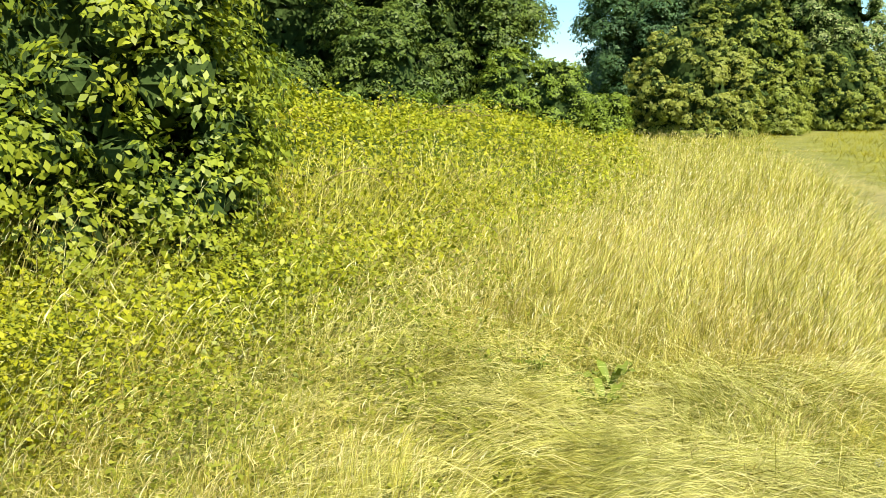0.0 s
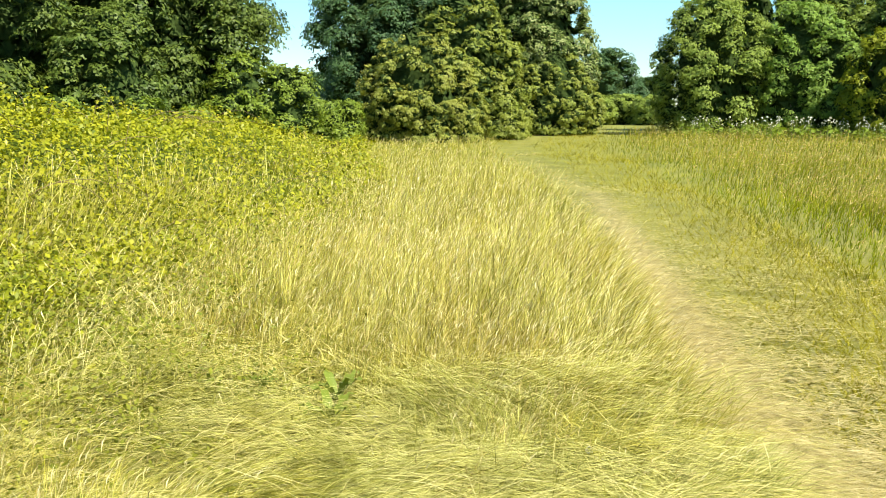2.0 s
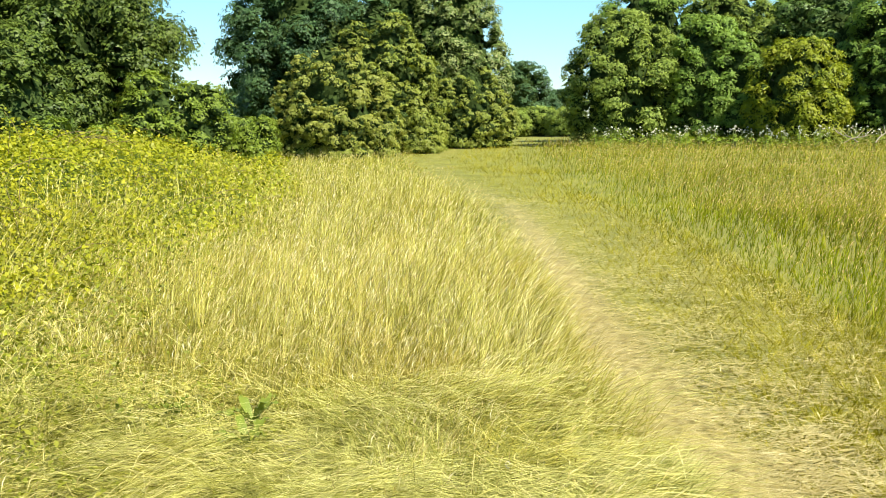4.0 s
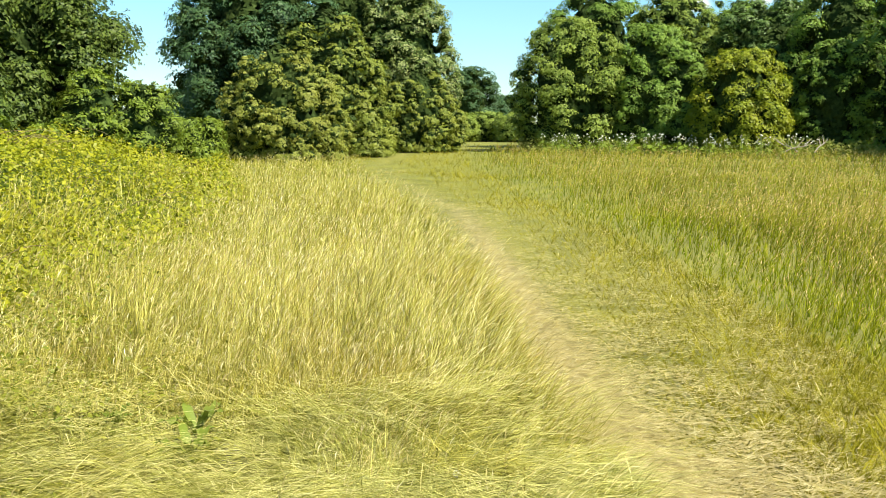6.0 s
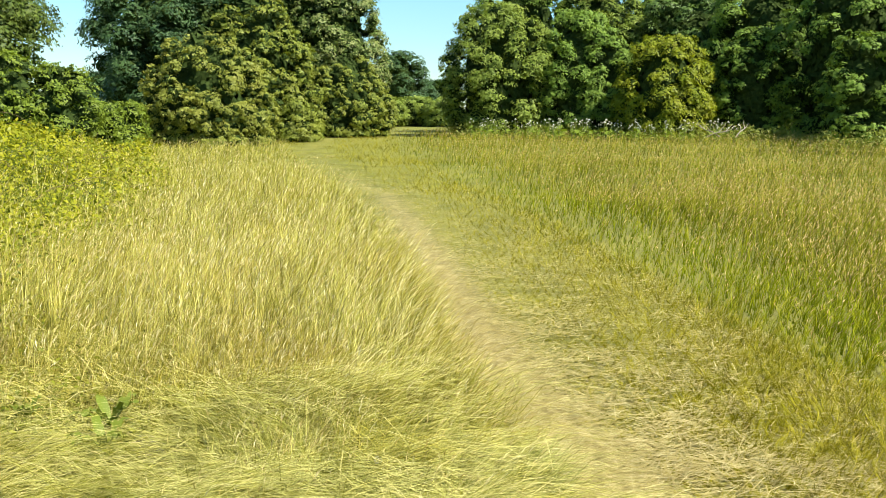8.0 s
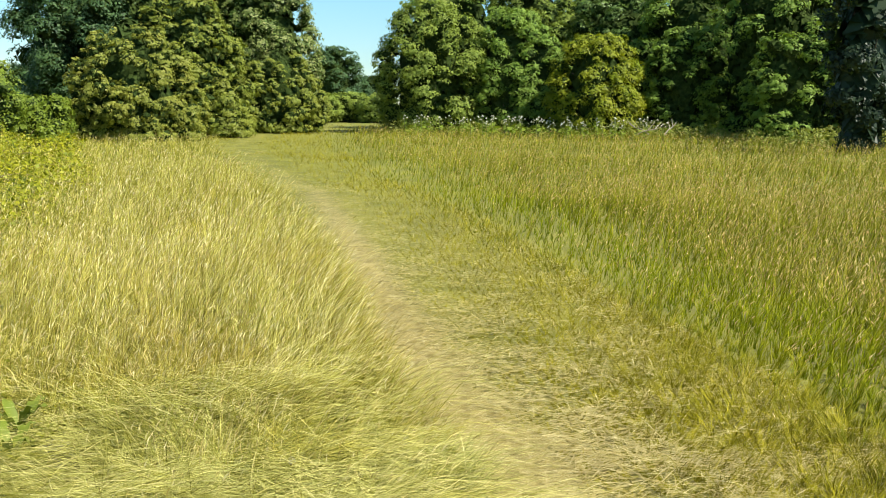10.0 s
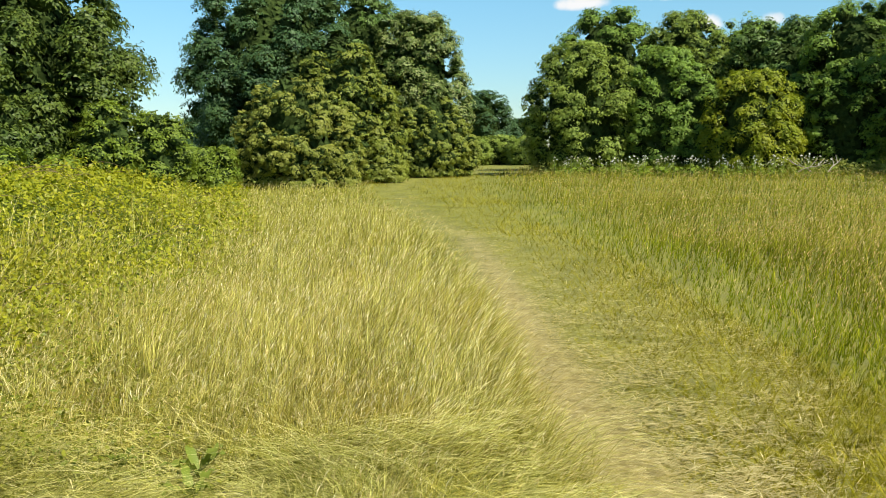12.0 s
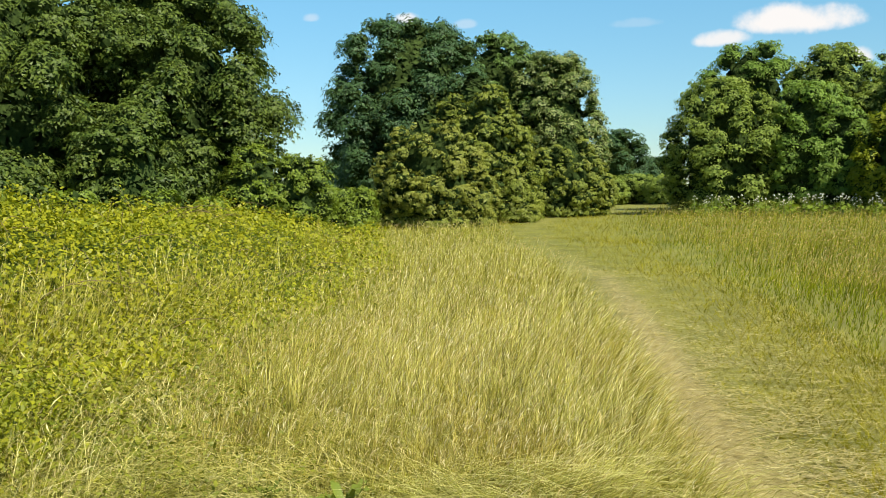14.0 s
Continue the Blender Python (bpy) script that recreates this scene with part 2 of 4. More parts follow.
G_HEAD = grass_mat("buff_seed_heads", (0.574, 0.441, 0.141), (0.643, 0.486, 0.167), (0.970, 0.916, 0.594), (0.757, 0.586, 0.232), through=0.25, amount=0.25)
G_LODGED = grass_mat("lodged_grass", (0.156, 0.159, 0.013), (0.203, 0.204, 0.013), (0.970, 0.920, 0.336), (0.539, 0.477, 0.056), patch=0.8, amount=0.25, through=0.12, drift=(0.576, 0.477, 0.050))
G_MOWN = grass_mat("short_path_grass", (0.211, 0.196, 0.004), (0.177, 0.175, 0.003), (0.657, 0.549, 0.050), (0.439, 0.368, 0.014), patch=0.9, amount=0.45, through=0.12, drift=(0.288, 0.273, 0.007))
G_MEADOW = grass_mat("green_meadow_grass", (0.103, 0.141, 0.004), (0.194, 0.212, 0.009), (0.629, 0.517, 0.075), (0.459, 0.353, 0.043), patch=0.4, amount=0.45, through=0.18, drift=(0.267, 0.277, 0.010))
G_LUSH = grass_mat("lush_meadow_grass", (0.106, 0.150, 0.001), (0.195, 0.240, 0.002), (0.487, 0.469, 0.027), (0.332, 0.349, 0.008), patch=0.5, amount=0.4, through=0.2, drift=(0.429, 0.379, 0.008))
G_SEED = grass_mat("brown_seed_heads", (0.506, 0.350, 0.105), (0.440, 0.276, 0.095), (0.970, 0.784, 0.400), (0.572, 0.371, 0.130), through=0.25, amount=0.35)
G_STRAW = grass_mat("pale_straw", (0.524, 0.483, 0.125), (0.685, 0.594, 0.192), (0.956, 0.877, 0.462), (0.806, 0.705, 0.269), through=0.25, amount=0.4)

G_HAY = grass_mat("loose_hay", (0.435, 0.352, 0.120), (0.381, 0.304, 0.097), (0.870, 0.766, 0.426), (0.634, 0.528, 0.204), through=0.15, amount=0.25)


def ground_mat():
    """Soil and thatch under the grass: trodden pale straw along the track, greener off it."""
    m, nt = tree_of("meadow_ground")
    straw = mixc(nt, (0.26, 0.212, 0.078), (0.45, 0.372, 0.15), noise_at(nt, 5.0, 6.0))
    green = mixc(nt, (0.14, 0.150, 0.012), (0.23, 0.225, 0.025), noise_at(nt, 1.1, 5.0))
    at = nt.nodes.new("ShaderNodeAttribute")
    at.attribute_name = "worn"
    c = mixc(nt, green, straw, at.outputs["Fac"])
    c = mixc(nt, c, (0.13, 0.10, 0.05), wscale(nt, noise_at(nt, 23.0, 4.0, 0.5, 0.75), 0.5))
    p = nt.nodes.new("ShaderNodeBsdfPrincipled")
    p.inputs["Roughness"].default_value = 0.95
    link(nt, c, p.inputs["Base Color"])
    bp = nt.nodes.new("ShaderNodeBump")
    bp.inputs["Strength"].default_value, bp.inputs["Distance"].default_value = 0.6, 0.03
    link(nt, noise_at(nt, 30.0, 6.0), bp.inputs["Height"])
    link(nt, bp.outputs[0], p.inputs["Normal"])
    o = nt.nodes.new("ShaderNodeOutputMaterial")
    link(nt, p.outputs[0], o.inputs["Surface"])
    return m


# ---- mesh helpers ----
rng = np.random.default_rng(7)


def np_mesh(name, verts, quads=None, tris=None, along=None, material=None, extra="along"):
    me = bpy.data.meshes.new(name)
    verts = np.asarray(verts, np.float32)
    me.vertices.add(len(verts))
    me.vertices.foreach_set("co", verts.ravel())
    q = np.zeros((0, 4), np.int32) if quads is None else np.asarray(quads, np.int32)
    t = np.zeros((0, 3), np.int32) if tris is None else np.asarray(tris, np.int32)
    me.loops.add(q.size + t.size)
    me.loops.foreach_set("vertex_index", np.concatenate([q.ravel(), t.ravel()]))
    me.polygons.add(len(q) + len(t))
    me.polygons.foreach_set("loop_start", np.concatenate([np.arange(len(q)) * 4, q.size + np.arange(len(t)) * 3]).astype(np.int32))
    me.update(calc_edges=True)
    if along is not None:
        at = me.attributes.new(extra, "FLOAT", "POINT")
        at.data.foreach_set("value", np.asarray(along, np.float32))
    if material:
        me.materials.append(material)
    return me


def blades(root, length, bearing, tilt0, tilt1, width, face, segs):
    """Blades that bend from tilt0 at the foot to tilt1 at the tip (radians from upright) towards bearing. Returns verts, quads, tris, along, tips, tip ways."""
    n = len(root)
    pts = np.zeros((segs + 1, n, 3))
    pts[0] = root
    cb, sb = np.cos(bearing), np.sin(bearing)
    for k in range(segs):
        th = tilt0 + (tilt1 - tilt0) * (k + 0.5) / segs
        step = np.stack([np.sin(th) * cb, np.sin(th) * sb, np.cos(th)], -1) * (length / segs)[:, None]
        pts[k + 1] = pts[k] + step
    across = np.stack([np.cos(face), np.sin(face), np.zeros(n)], -1) * (width / 2)[:, None]
    rows = []
    for k in range(segs):
        w = 1.0 - 0.45 * (k / segs)
        rows += [pts[k] - across * w, pts[k] + across * w]
    rows.append(pts[segs])
    stride = 2 * segs + 1
    verts = np.stack(rows, 1).reshape(-1, 3)
    along = np.tile(np.array([k // 2 / segs for k in range(2 * segs)] + [1.0]), n)
    base = (np.arange(n) * stride)[:, None]
    quads = np.concatenate([base + np.array([[2 * k, 2 * k + 1, 2 * k + 3, 2 * k + 2]]) for k in range(segs - 1)]) if segs > 1 else None
    tris = base + np.array([[2 * segs - 2, 2 * segs - 1, 2 * segs]])
    return verts, quads, tris, along, pts[segs], pts[segs] - pts[segs - 1]


def merged(pieces):
    vs, qs, ts, al, off = [], [], [], [], 0
    for v, q, t, a in pieces:
        vs.append(v)
        al.append(a)
        if q is not None:
            qs.append(q + off)
        if t is not None:
            ts.append(t + off)
        off += len(v)
    return np.concatenate(vs), np.concatenate(qs) if qs else None, np.concatenate(ts) if ts else None, np.concatenate(al)


def leaf_quads(at, normal, size, slim=0.55, fold=0.12, droop=None):
    """Pointed leaves, each one folded quad, lying across their normals."""
    n = len(at)
    nrm = normal / np.maximum(np.linalg.norm(normal, axis=1, keepdims=True), 1e-6)
    tang = rng.normal(size=(n, 3))
    if droop is not None:
        tang += droop
    tang -= nrm * (tang * nrm).sum(1, keepdims=True)
    tang /= np.maximum(np.linalg.norm(tang, axis=1, keepdims=True), 1e-6)
    side = np.cross(nrm, tang)
    s = size[:, None]
    mid = at + tang * s * 0.02 + nrm * s * fold
    verts = np.stack([at - tang * s * 0.5, mid + side * s * slim * 0.5, at + tang * s * 0.5, mid - side * s * slim * 0.5], 1).reshape(-1, 3)
    quads = (np.arange(n) * 4)[:, None] + np.arange(4)[None]
    return verts, quads


def leaf_tris(at, normal, size, slim, droop=None):
    """Three-cornered leaves, each one triangle."""
    n = len(at)
    nrm = normal / np.maximum(np.linalg.norm(normal, axis=1, keepdims=True), 1e-6)
    tang = rng.normal(size=(n, 3))
    if droop is not None:
        tang += droop
    tang -= nrm * (tang * nrm).sum(1, keepdims=True)
    tang /= np.maximum(np.linalg.norm(tang, axis=1, keepdims=True), 1e-6)
    side = np.cross(nrm, tang) * (size * slim / 2)[:, None]
    tang = tang * (size / 2)[:, None]
    return np.stack([at - tang - side, at - tang + side, at + tang], 1).reshape(-1, 3), (np.arange(n) * 3)[:, None] + np.arange(3)[None]


def tube(points, radii, sides=7):
    p = np.asarray(points, float)
    d = np.gradient(p, axis=0)
    d /= np.linalg.norm(d, axis=1, keepdims=True)
    ref = np.array([1.0, 0.13, 0.2])
    u = np.cross(d, ref)
    u /= np.linalg.norm(u, axis=1, keepdims=True)
    w = np.cross(d, u)
    a = np.arange(sides) * 2 * math.pi / sides
    ring = p[:, None] + np.asarray(radii)[:, None, None] * (np.cos(a)[None, :, None] * u[:, None] + np.sin(a)[None, :, None] * w[:, None])
    k, j = np.meshgrid(np.arange(len(p) - 1), np.arange(sides), indexing="ij")
    k, j = k.ravel(), j.ravel()
    quads = np.stack([k * sides + j, k * sides + (j + 1) % sides, (k + 1) * sides + (j + 1) % sides, (k + 1) * sides + j], 1)
    return ring.reshape(-1, 3), quads, None, np.zeros(len(p) * sides)


def mesh_part(name, me, parent, label=""):
    ob = new(name, me)
    ob.parent = parent
    return tagged(ob, label) if label else ob


def smooth(a, b, v):
    s = np.clip((v - a) / (b - a), 0, 1)
    return s * s * (3 - 2 * s)


# ---- lie of the land ----
def land(x, y):
    near = np.exp(-(x * x + y * y) / 2500.0)
    return near * (0.05 * np.sin(0.9 * x + 1.0) * np.cos(0.7 * y) + 0.05 * np.sin(0.31 * x + 0.5 * y)) - 0.02


def track_x(y):
    return np.interp(y, [0, 4, 6.8, 9.1, 12.5, 18.4, 25, 32.5, 39.5, 55, 80], [1.1, 0.88, 0.62, 0.48, 0.28, -0.35, -1.45, -2.9, -3.9, -4.2, -1.5])


def left_edge(y):
    return np.interp(y, [0, 4, 4.9, 6.8, 9.1, 12, 15.3, 21, 30.7, 45, 60], [0.75, 0.58, 0.46, 0.28, 0.10, -0.2, -0.7, -1.7, -3.6, -5.6, -6.0])


def right_edge(y):
    return np.interp(y, [0, 3.7, 7, 9.8, 12.5, 16.3, 25.3, 40, 60, 80], [2.5, 2.45, 2.45, 2.25, 2.0, 1.6, 0.8, -0.4, -0.6, 0.6])


def thicket_x(y):
    """Where the brambles begin, on the left of the path."""
    return np.interp(y, [0, 4, 8, 12, 18, 27, 45, 60], [-4.1, -3.7, -3.7, -4.0, -5.0, -7.6, -12.6, -17])


def lumps(x, y):
    return 0.5 * np.sin(1.7 * x + 0.6 * y) * np.sin(1.3 * y - 0.4 * x + 1) + 0.3 * np.sin(3.1 * x + 2.2 * y + 2) + 0.2 * np.sin(4.7 * y - 3.3 * x)


def thicket_h(x, y):
    top = np.interp(y, [0, 4, 10, 16, 24, 34, 46, 60], [1.6, 1.65, 1.65, 1.5, 1.3, 1.05, 0.9, 0.8])
    inward = thicket_x(y) - x
    h = top * (0.35 * smooth(-0.5, 0.4, inward) + 0.65 * smooth(0.2, 3.2, inward)) + 0.2 * lumps(x * 0.8, y * 0.8) * smooth(0.0, 1.5, inward)
    return np.maximum(h, 0.0)


def ring_points(n, r0, r1, az0, az1, power=0.0):
    """Points over a sector round the standing place, thinning out with distance, the faster the greater the power."""
    u = rng.random(n)
    r = (r0 ** -power + u * (r1 ** -power - r0 ** -power)) ** (-1 / power) if power else r0 * (r1 / r0) ** u
    a = np.radians(az0 + (az1 - az0) * rng.random(n))
    return -np.sin(a) * r, np.cos(a) * r, r


radii = np.concatenate([[0.0], np.geomspace(0.6, 4000, 110)])
turns = np.radians(np.concatenate([np.linspace(-55, 55, 180), np.linspace(55, 305, 42)[1:-1]]))
NT = len(turns)
gx, gy = (radii[1:, None] * np.sin(turns)[None]).ravel(), (radii[1:, None] * np.cos(turns)[None]).ravel()
gv = np.concatenate([[[0, 0, float(land(np.array(0.0), np.array(0.0)))]], np.stack([gx, gy, land(gx, gy)], 1)])
gk, gj = np.meshgrid(np.arange(len(radii) - 2), np.arange(NT), indexing="ij")
gk, gj = gk.ravel(), gj.ravel()
gq = 1 + np.stack([gk * NT + gj, gk * NT + (gj + 1) % NT, (gk + 1) * NT + (gj + 1) % NT, (gk + 1) * NT + gj], 1)
gt = np.stack([np.zeros(NT), 1 + (np.arange(NT) + 1) % NT, 1 + np.arange(NT)], 1)
off_track = np.abs(gv[:, 0] - track_x(gv[:, 1]))
worn = np.where(gv[:, 1] > -40, (1 - 0.85 * smooth(0.03, 0.32, off_track)) * (0.1 + 0.9 * smooth(26, 9, gv[:, 1])), 0.2)
ground = new("ground", np_mesh("ground", gv, gq, gt, worn, ground_mat(), "worn"))
tagged(ground, "level meadow ground with a trodden straw-coloured footpath", "ground", kind="structure")


# ---- trees ----
def crown_profile(shape, s):
    """Radius of the crown at height s (0 foot to 1 top), as a share of the greatest."""
    if shape == "cone":
        return np.where(s < 0.25, 0.86 + 0.56 * s, np.clip(1 - (np.clip(s - 0.2, 0, 1) / 0.81) ** 1.7, 0, 1) ** 0.72) * np.ones_like(s)
    if shape == "column":
        return np.clip(1.0 - np.abs(s - 0.6) ** 2 * 1.6, 0.3, 1) * smooth(1.02, 0.85, s)
    return np.clip(1 - (np.clip(s - 0.35, 0, 1) / 0.66) ** 2.5, 0, 1) ** 0.46 * (0.78 + 0.22 * smooth(0.0, 0.35, s))


def unit(v):
    return v / np.maximum(np.linalg.norm(v, axis=1, keepdims=True), 1e-6)


def solid_ball():
    """A twenty-sided ball, each side cut in four: corners three by three."""
    bm = bmesh.new()
    bmesh.ops.create_icosphere(bm, subdivisions=2, radius=1.0)
    tri = np.array([[v.co[:] for v in f.verts] for f in bm.faces])
    bm.free()
    return tri


BALL = solid_ball()


def tree(name, az, dist, height, radius, foot, leaves, label, shape="dome", lobes=70, lobe_r=1.0, sprays=26, spray_r=0.34, per=26, leaf=0.17, squash=1.0,
         trunk_r=0.3, category="tree", seed=1, droop=0.5, slim=0.5, group="", flat=0.5, gaps=0.0, lean=0.0):
    """A tree with trunk, limbs and a crown of leafy boughs, each carrying many sprays of leaves.
    az: bearing to the left in degrees; foot: height where the crown begins; flat: share of layered, drooping sprays; gaps: share of boughs missing low down."""
    global rng
    rng = np.random.default_rng(seed)
    x0, y0 = -math.sin(radians(az)) * dist, math.cos(radians(az)) * dist
    root = new(name)
    root.location = (x0, y0, float(land(np.array(x0), np.array(y0))))
    tagged(root, label, category, group)
    tall = height - foot
    to_path = np.array([-x0, -y0, 0.0]) / math.hypot(x0, y0)
    # boughs over the crown's skin
    k = np.arange(lobes) + 0.5
    s = np.clip(k / lobes + rng.normal(size=lobes) * 0.03, 0.03, 0.99)
    if shape == "cone":
        s = 1 - np.sqrt(1 - s * 0.97)
    a = k * 2.39996 + rng.normal(size=lobes) * 0.3
    lr = lobe_r * (0.6 + 0.75 * rng.random(lobes)) * (0.85 + 0.3 * (1 - s))
    rr = np.maximum(radius * crown_profile(shape, s) * (0.87 + 0.22 * rng.random(lobes)) - lr * 0.65, 0.02)
    lobe = np.stack([rr * np.cos(a) + lean * (1 - s), rr * np.sin(a) * squash, np.minimum(foot + s * tall, height - lr * 0.9)], 1)
    stay = (rng.random(lobes) > gaps * smooth(0.75, 0.3, s)) | (s > 0.75)
    lobe, lr, s = lobe[stay], lr[stay], s[stay]
    lobes = len(lobe)
    out = unit(lobe - np.array([0, 0, foot + 0.3 * tall]))
    # sprays on the outer side of every bough; those turned away into the wood are sparser
    cnt = np.maximum((sprays * (lr / lobe_r) ** 2 * np.where(out @ to_path < -0.3, 0.35, 1.0)).astype(int), 4)
    own = np.repeat(np.arange(lobes), cnt)
    n = len(own)
    d = unit(unit(rng.normal(size=(n, 3))) + out[own] * 0.6 + np.array([0, 0, 0.15]))
    ctr = lobe[own] + d * (lr[own] * (0.75 + 0.35 * rng.random(n)))[:, None] * np.array([1, 1, 0.85])
    tw = spray_r * (0.55 + 0.8 * rng.random(n))
    way = d
    layered = rng.random(n) < flat
    cnt = np.maximum((per * (tw / spray_r) ** 2).astype(int), 6)
    own = np.repeat(np.arange(n), cnt)
    m = len(own)
    # round tufts
    d = unit(unit(rng.normal(size=(m, 3))) + way[own] * 0.5 + np.array([0, 0, 0.4]))
    at_a = ctr[own] + d * (tw[own] * (1 - 0.45 * rng.random(m) ** 2))[:, None] * np.array([1.0, 1.0, 0.8])
    nrm_a = way[own] * 0.75 + d * 0.45 + np.array([0, 0, 0.2])
    # layered fans that droop at their outer rim
    e1 = unit(way * np.array([1, 1, 0]) + np.array([1e-4, 0, 0]))
    e2 = np.stack([-e1[:, 1], e1[:, 0], np.zeros(n)], 1)
    rho, phi = tw[own] * 1.25 * np.sqrt(rng.random(m)), rng.random(m) * 2 * math.pi
    cx, cy = (rho * np.cos(phi))[:, None], (rho * np.sin(phi))[:, None]
    at_b = ctr[own] + e1[own] * cx + e2[own] * cy
    at_b[:, 2] += -0.45 * np.clip(cx[:, 0], 0, None) - 0.5 * rho ** 2 / tw[own] + 0.12 * tw[own] * rng.normal(size=m)
    nrm_b = e1[own] * (0.35 + 0.6 * cx / tw[own][:, None]) + e2[own] * (0.6 * cy / tw[own][:, None]) + way[own] * 0.4 + np.array([0, 0, 0.6])
    pick = layered[own][:, None]
    at, nrm = np.where(pick, at_b, at_a), np.where(pick, nrm_b, nrm_a) + rng.normal(size=(m, 3)) * 0.3
    at[:, 2] = np.maximum(at[:, 2], 0.08 + 0.3 * rng.random(m))
    size = leaf * (0.6 + 0.75 * rng.random(m))
    if dist < 12:
        v, q = leaf_quads(at, nrm, size, slim, 0.1, np.array([0, 0, -droop]))
        t = np.zeros((0, 3), int)
    else:
        v, t = leaf_tris(at, nrm, size, slim + 0.12, np.array([0, 0, -droop]))
        q = None
    mesh_part("crown", np_mesh("crown", v, q, t, material=leaves), root)
    # dark filler closing every bough and the crown's heart, with shade in its colour
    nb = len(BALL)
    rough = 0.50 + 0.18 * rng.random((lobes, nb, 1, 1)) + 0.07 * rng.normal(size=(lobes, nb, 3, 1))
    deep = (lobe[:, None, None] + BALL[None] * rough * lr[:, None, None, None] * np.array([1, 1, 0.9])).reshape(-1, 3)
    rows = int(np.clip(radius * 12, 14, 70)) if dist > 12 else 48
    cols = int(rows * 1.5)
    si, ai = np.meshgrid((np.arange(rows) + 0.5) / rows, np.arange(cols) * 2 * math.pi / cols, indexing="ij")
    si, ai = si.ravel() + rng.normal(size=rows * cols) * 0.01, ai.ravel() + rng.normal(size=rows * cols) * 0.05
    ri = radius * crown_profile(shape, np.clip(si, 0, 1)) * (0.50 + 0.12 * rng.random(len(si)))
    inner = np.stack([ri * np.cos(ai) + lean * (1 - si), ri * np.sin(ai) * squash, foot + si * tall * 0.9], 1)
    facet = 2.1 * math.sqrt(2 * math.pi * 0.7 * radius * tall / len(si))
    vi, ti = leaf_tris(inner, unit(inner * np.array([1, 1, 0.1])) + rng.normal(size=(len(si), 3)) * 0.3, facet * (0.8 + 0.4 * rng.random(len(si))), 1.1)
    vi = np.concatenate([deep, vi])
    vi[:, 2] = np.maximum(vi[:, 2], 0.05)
    mesh_part("crown_shade", np_mesh("crown_shade", vi, None, np.concatenate([np.arange(len(deep)).reshape(-1, 3), ti + len(deep)]), material=L_DARK if shape == "column" else CROWN_SHADE), root, "dark inner facets of the crown with its shade in their colour")
    # trunk and limbs
    top = foot + tall * 0.72
    bend = rng.normal(size=2) * 0.03 * height
    zs = np.linspace(-0.25, top, 9)
    f = zs / top
    trunk = np.stack([bend[0] * f ** 2, bend[1] * f ** 2, zs], 1)
    tr = trunk_r * (1.0 - 0.8 * np.clip(f, 0, 1)) * (1 + 0.5 * np.exp(-np.clip(zs, 0, None) * 3))
    v, q, _, _ = tube(trunk, tr, 9)
    mesh_part("trunk", np_mesh("trunk", v, q, material=BARK), root)
    for k in range(6):
        h0 = foot + tall * (0.05 + 0.09 * k)
        ang = k * 2.4 + seed
        reach = radius * 0.7 * float(crown_profile(shape, np.array(min(0.9, 0.3 + 0.1 * k))))
        base = np.array([bend[0] * (h0 / top) ** 2, bend[1] * (h0 / top) ** 2, h0])
        u = np.linspace(0, 1, 6)
        pts = base + np.stack([u * reach * math.cos(ang), u * reach * math.sin(ang) * squash, (u ** 0.8) * tall * 0.2 + 0.1 * np.sin(u * 5 + k)], 1)
        v, q, _, _ = tube(pts, trunk_r * 0.38 * (1 - 0.85 * u), 6)
        mesh_part("limb", np_mesh("limb", v, q, material=BARK), root)
    return root


BIG = dict(lobes=125, lobe_r=1.1, sprays=60, spray_r=0.27, per=16, leaf=0.155, trunk_r=0.42, flat=0.75, gaps=0.45)
MID = dict(lobes=100, lobe_r=0.74, sprays=26, spray_r=0.25, per=16, leaf=0.16, trunk_r=0.32, flat=0.45)
LOW = dict(lobes=36, lobe_r=0.44, sprays=16, spray_r=0.18, per=16, leaf=0.12, trunk_r=0.1, category="shrub", flat=0.4)
FAR = dict(lobes=58, lobe_r=0.9, sprays=14, spray_r=0.38, per=16, leaf=0.25, flat=0.3)
LIME = dict(lobes=300, lobe_r=0.36, sprays=13, spray_r=0.13, per=13, leaf=0.105, trunk_r=0.2, flat=0.05)
tree("horse_chestnut", 36.5, 42, 12.6, 6.6, 0.4, L_CHESTNUT, "tall dark green horse chestnut behind the brambles", seed=11, **BIG)
tree("horse_chestnut", 27.2, 44, 11.6, 5.3, 0.4, L_CHESTNUT, "rounded horse chestnut, dark green with brighter outer leaves", seed=12, **{**BIG, "lobes": 130})
tree("horse_chestnut", 49.5, 41, 10.5, 6.2, 0.4, L_CHESTNUT, "tall horse chestnut with shaded leaves behind a thicket", seed=13, **{**BIG, "sprays": 12, "leaf": 0.2})
tree("horse_chestnut", 12.6, 63, 13.2, 5.7, 0.6, L_CHESTNUT_DARK, "very dark green horse chestnut with drooping edges", seed=14, **{**BIG, "lobe_r": 0.95, "sprays": 38, "leaf": 0.17, "gaps": 0.0})
tree("ash_tree", 7.4, 67, 12.7, 4.4, 0.6, L_CHESTNUT_MID, "mid green ash tree with fine foliage", seed=15, **{**MID, "lobes": 120})
tree("horse_chestnut", 3.9, 64, 10.9, 3.2, 0.2, L_FLOWERING, "horse chestnut with sunlit leaves and pale flower spikes", seed=16, **{**MID, "lobes": 130, "lobe_r": 0.6, "sprays": 20})
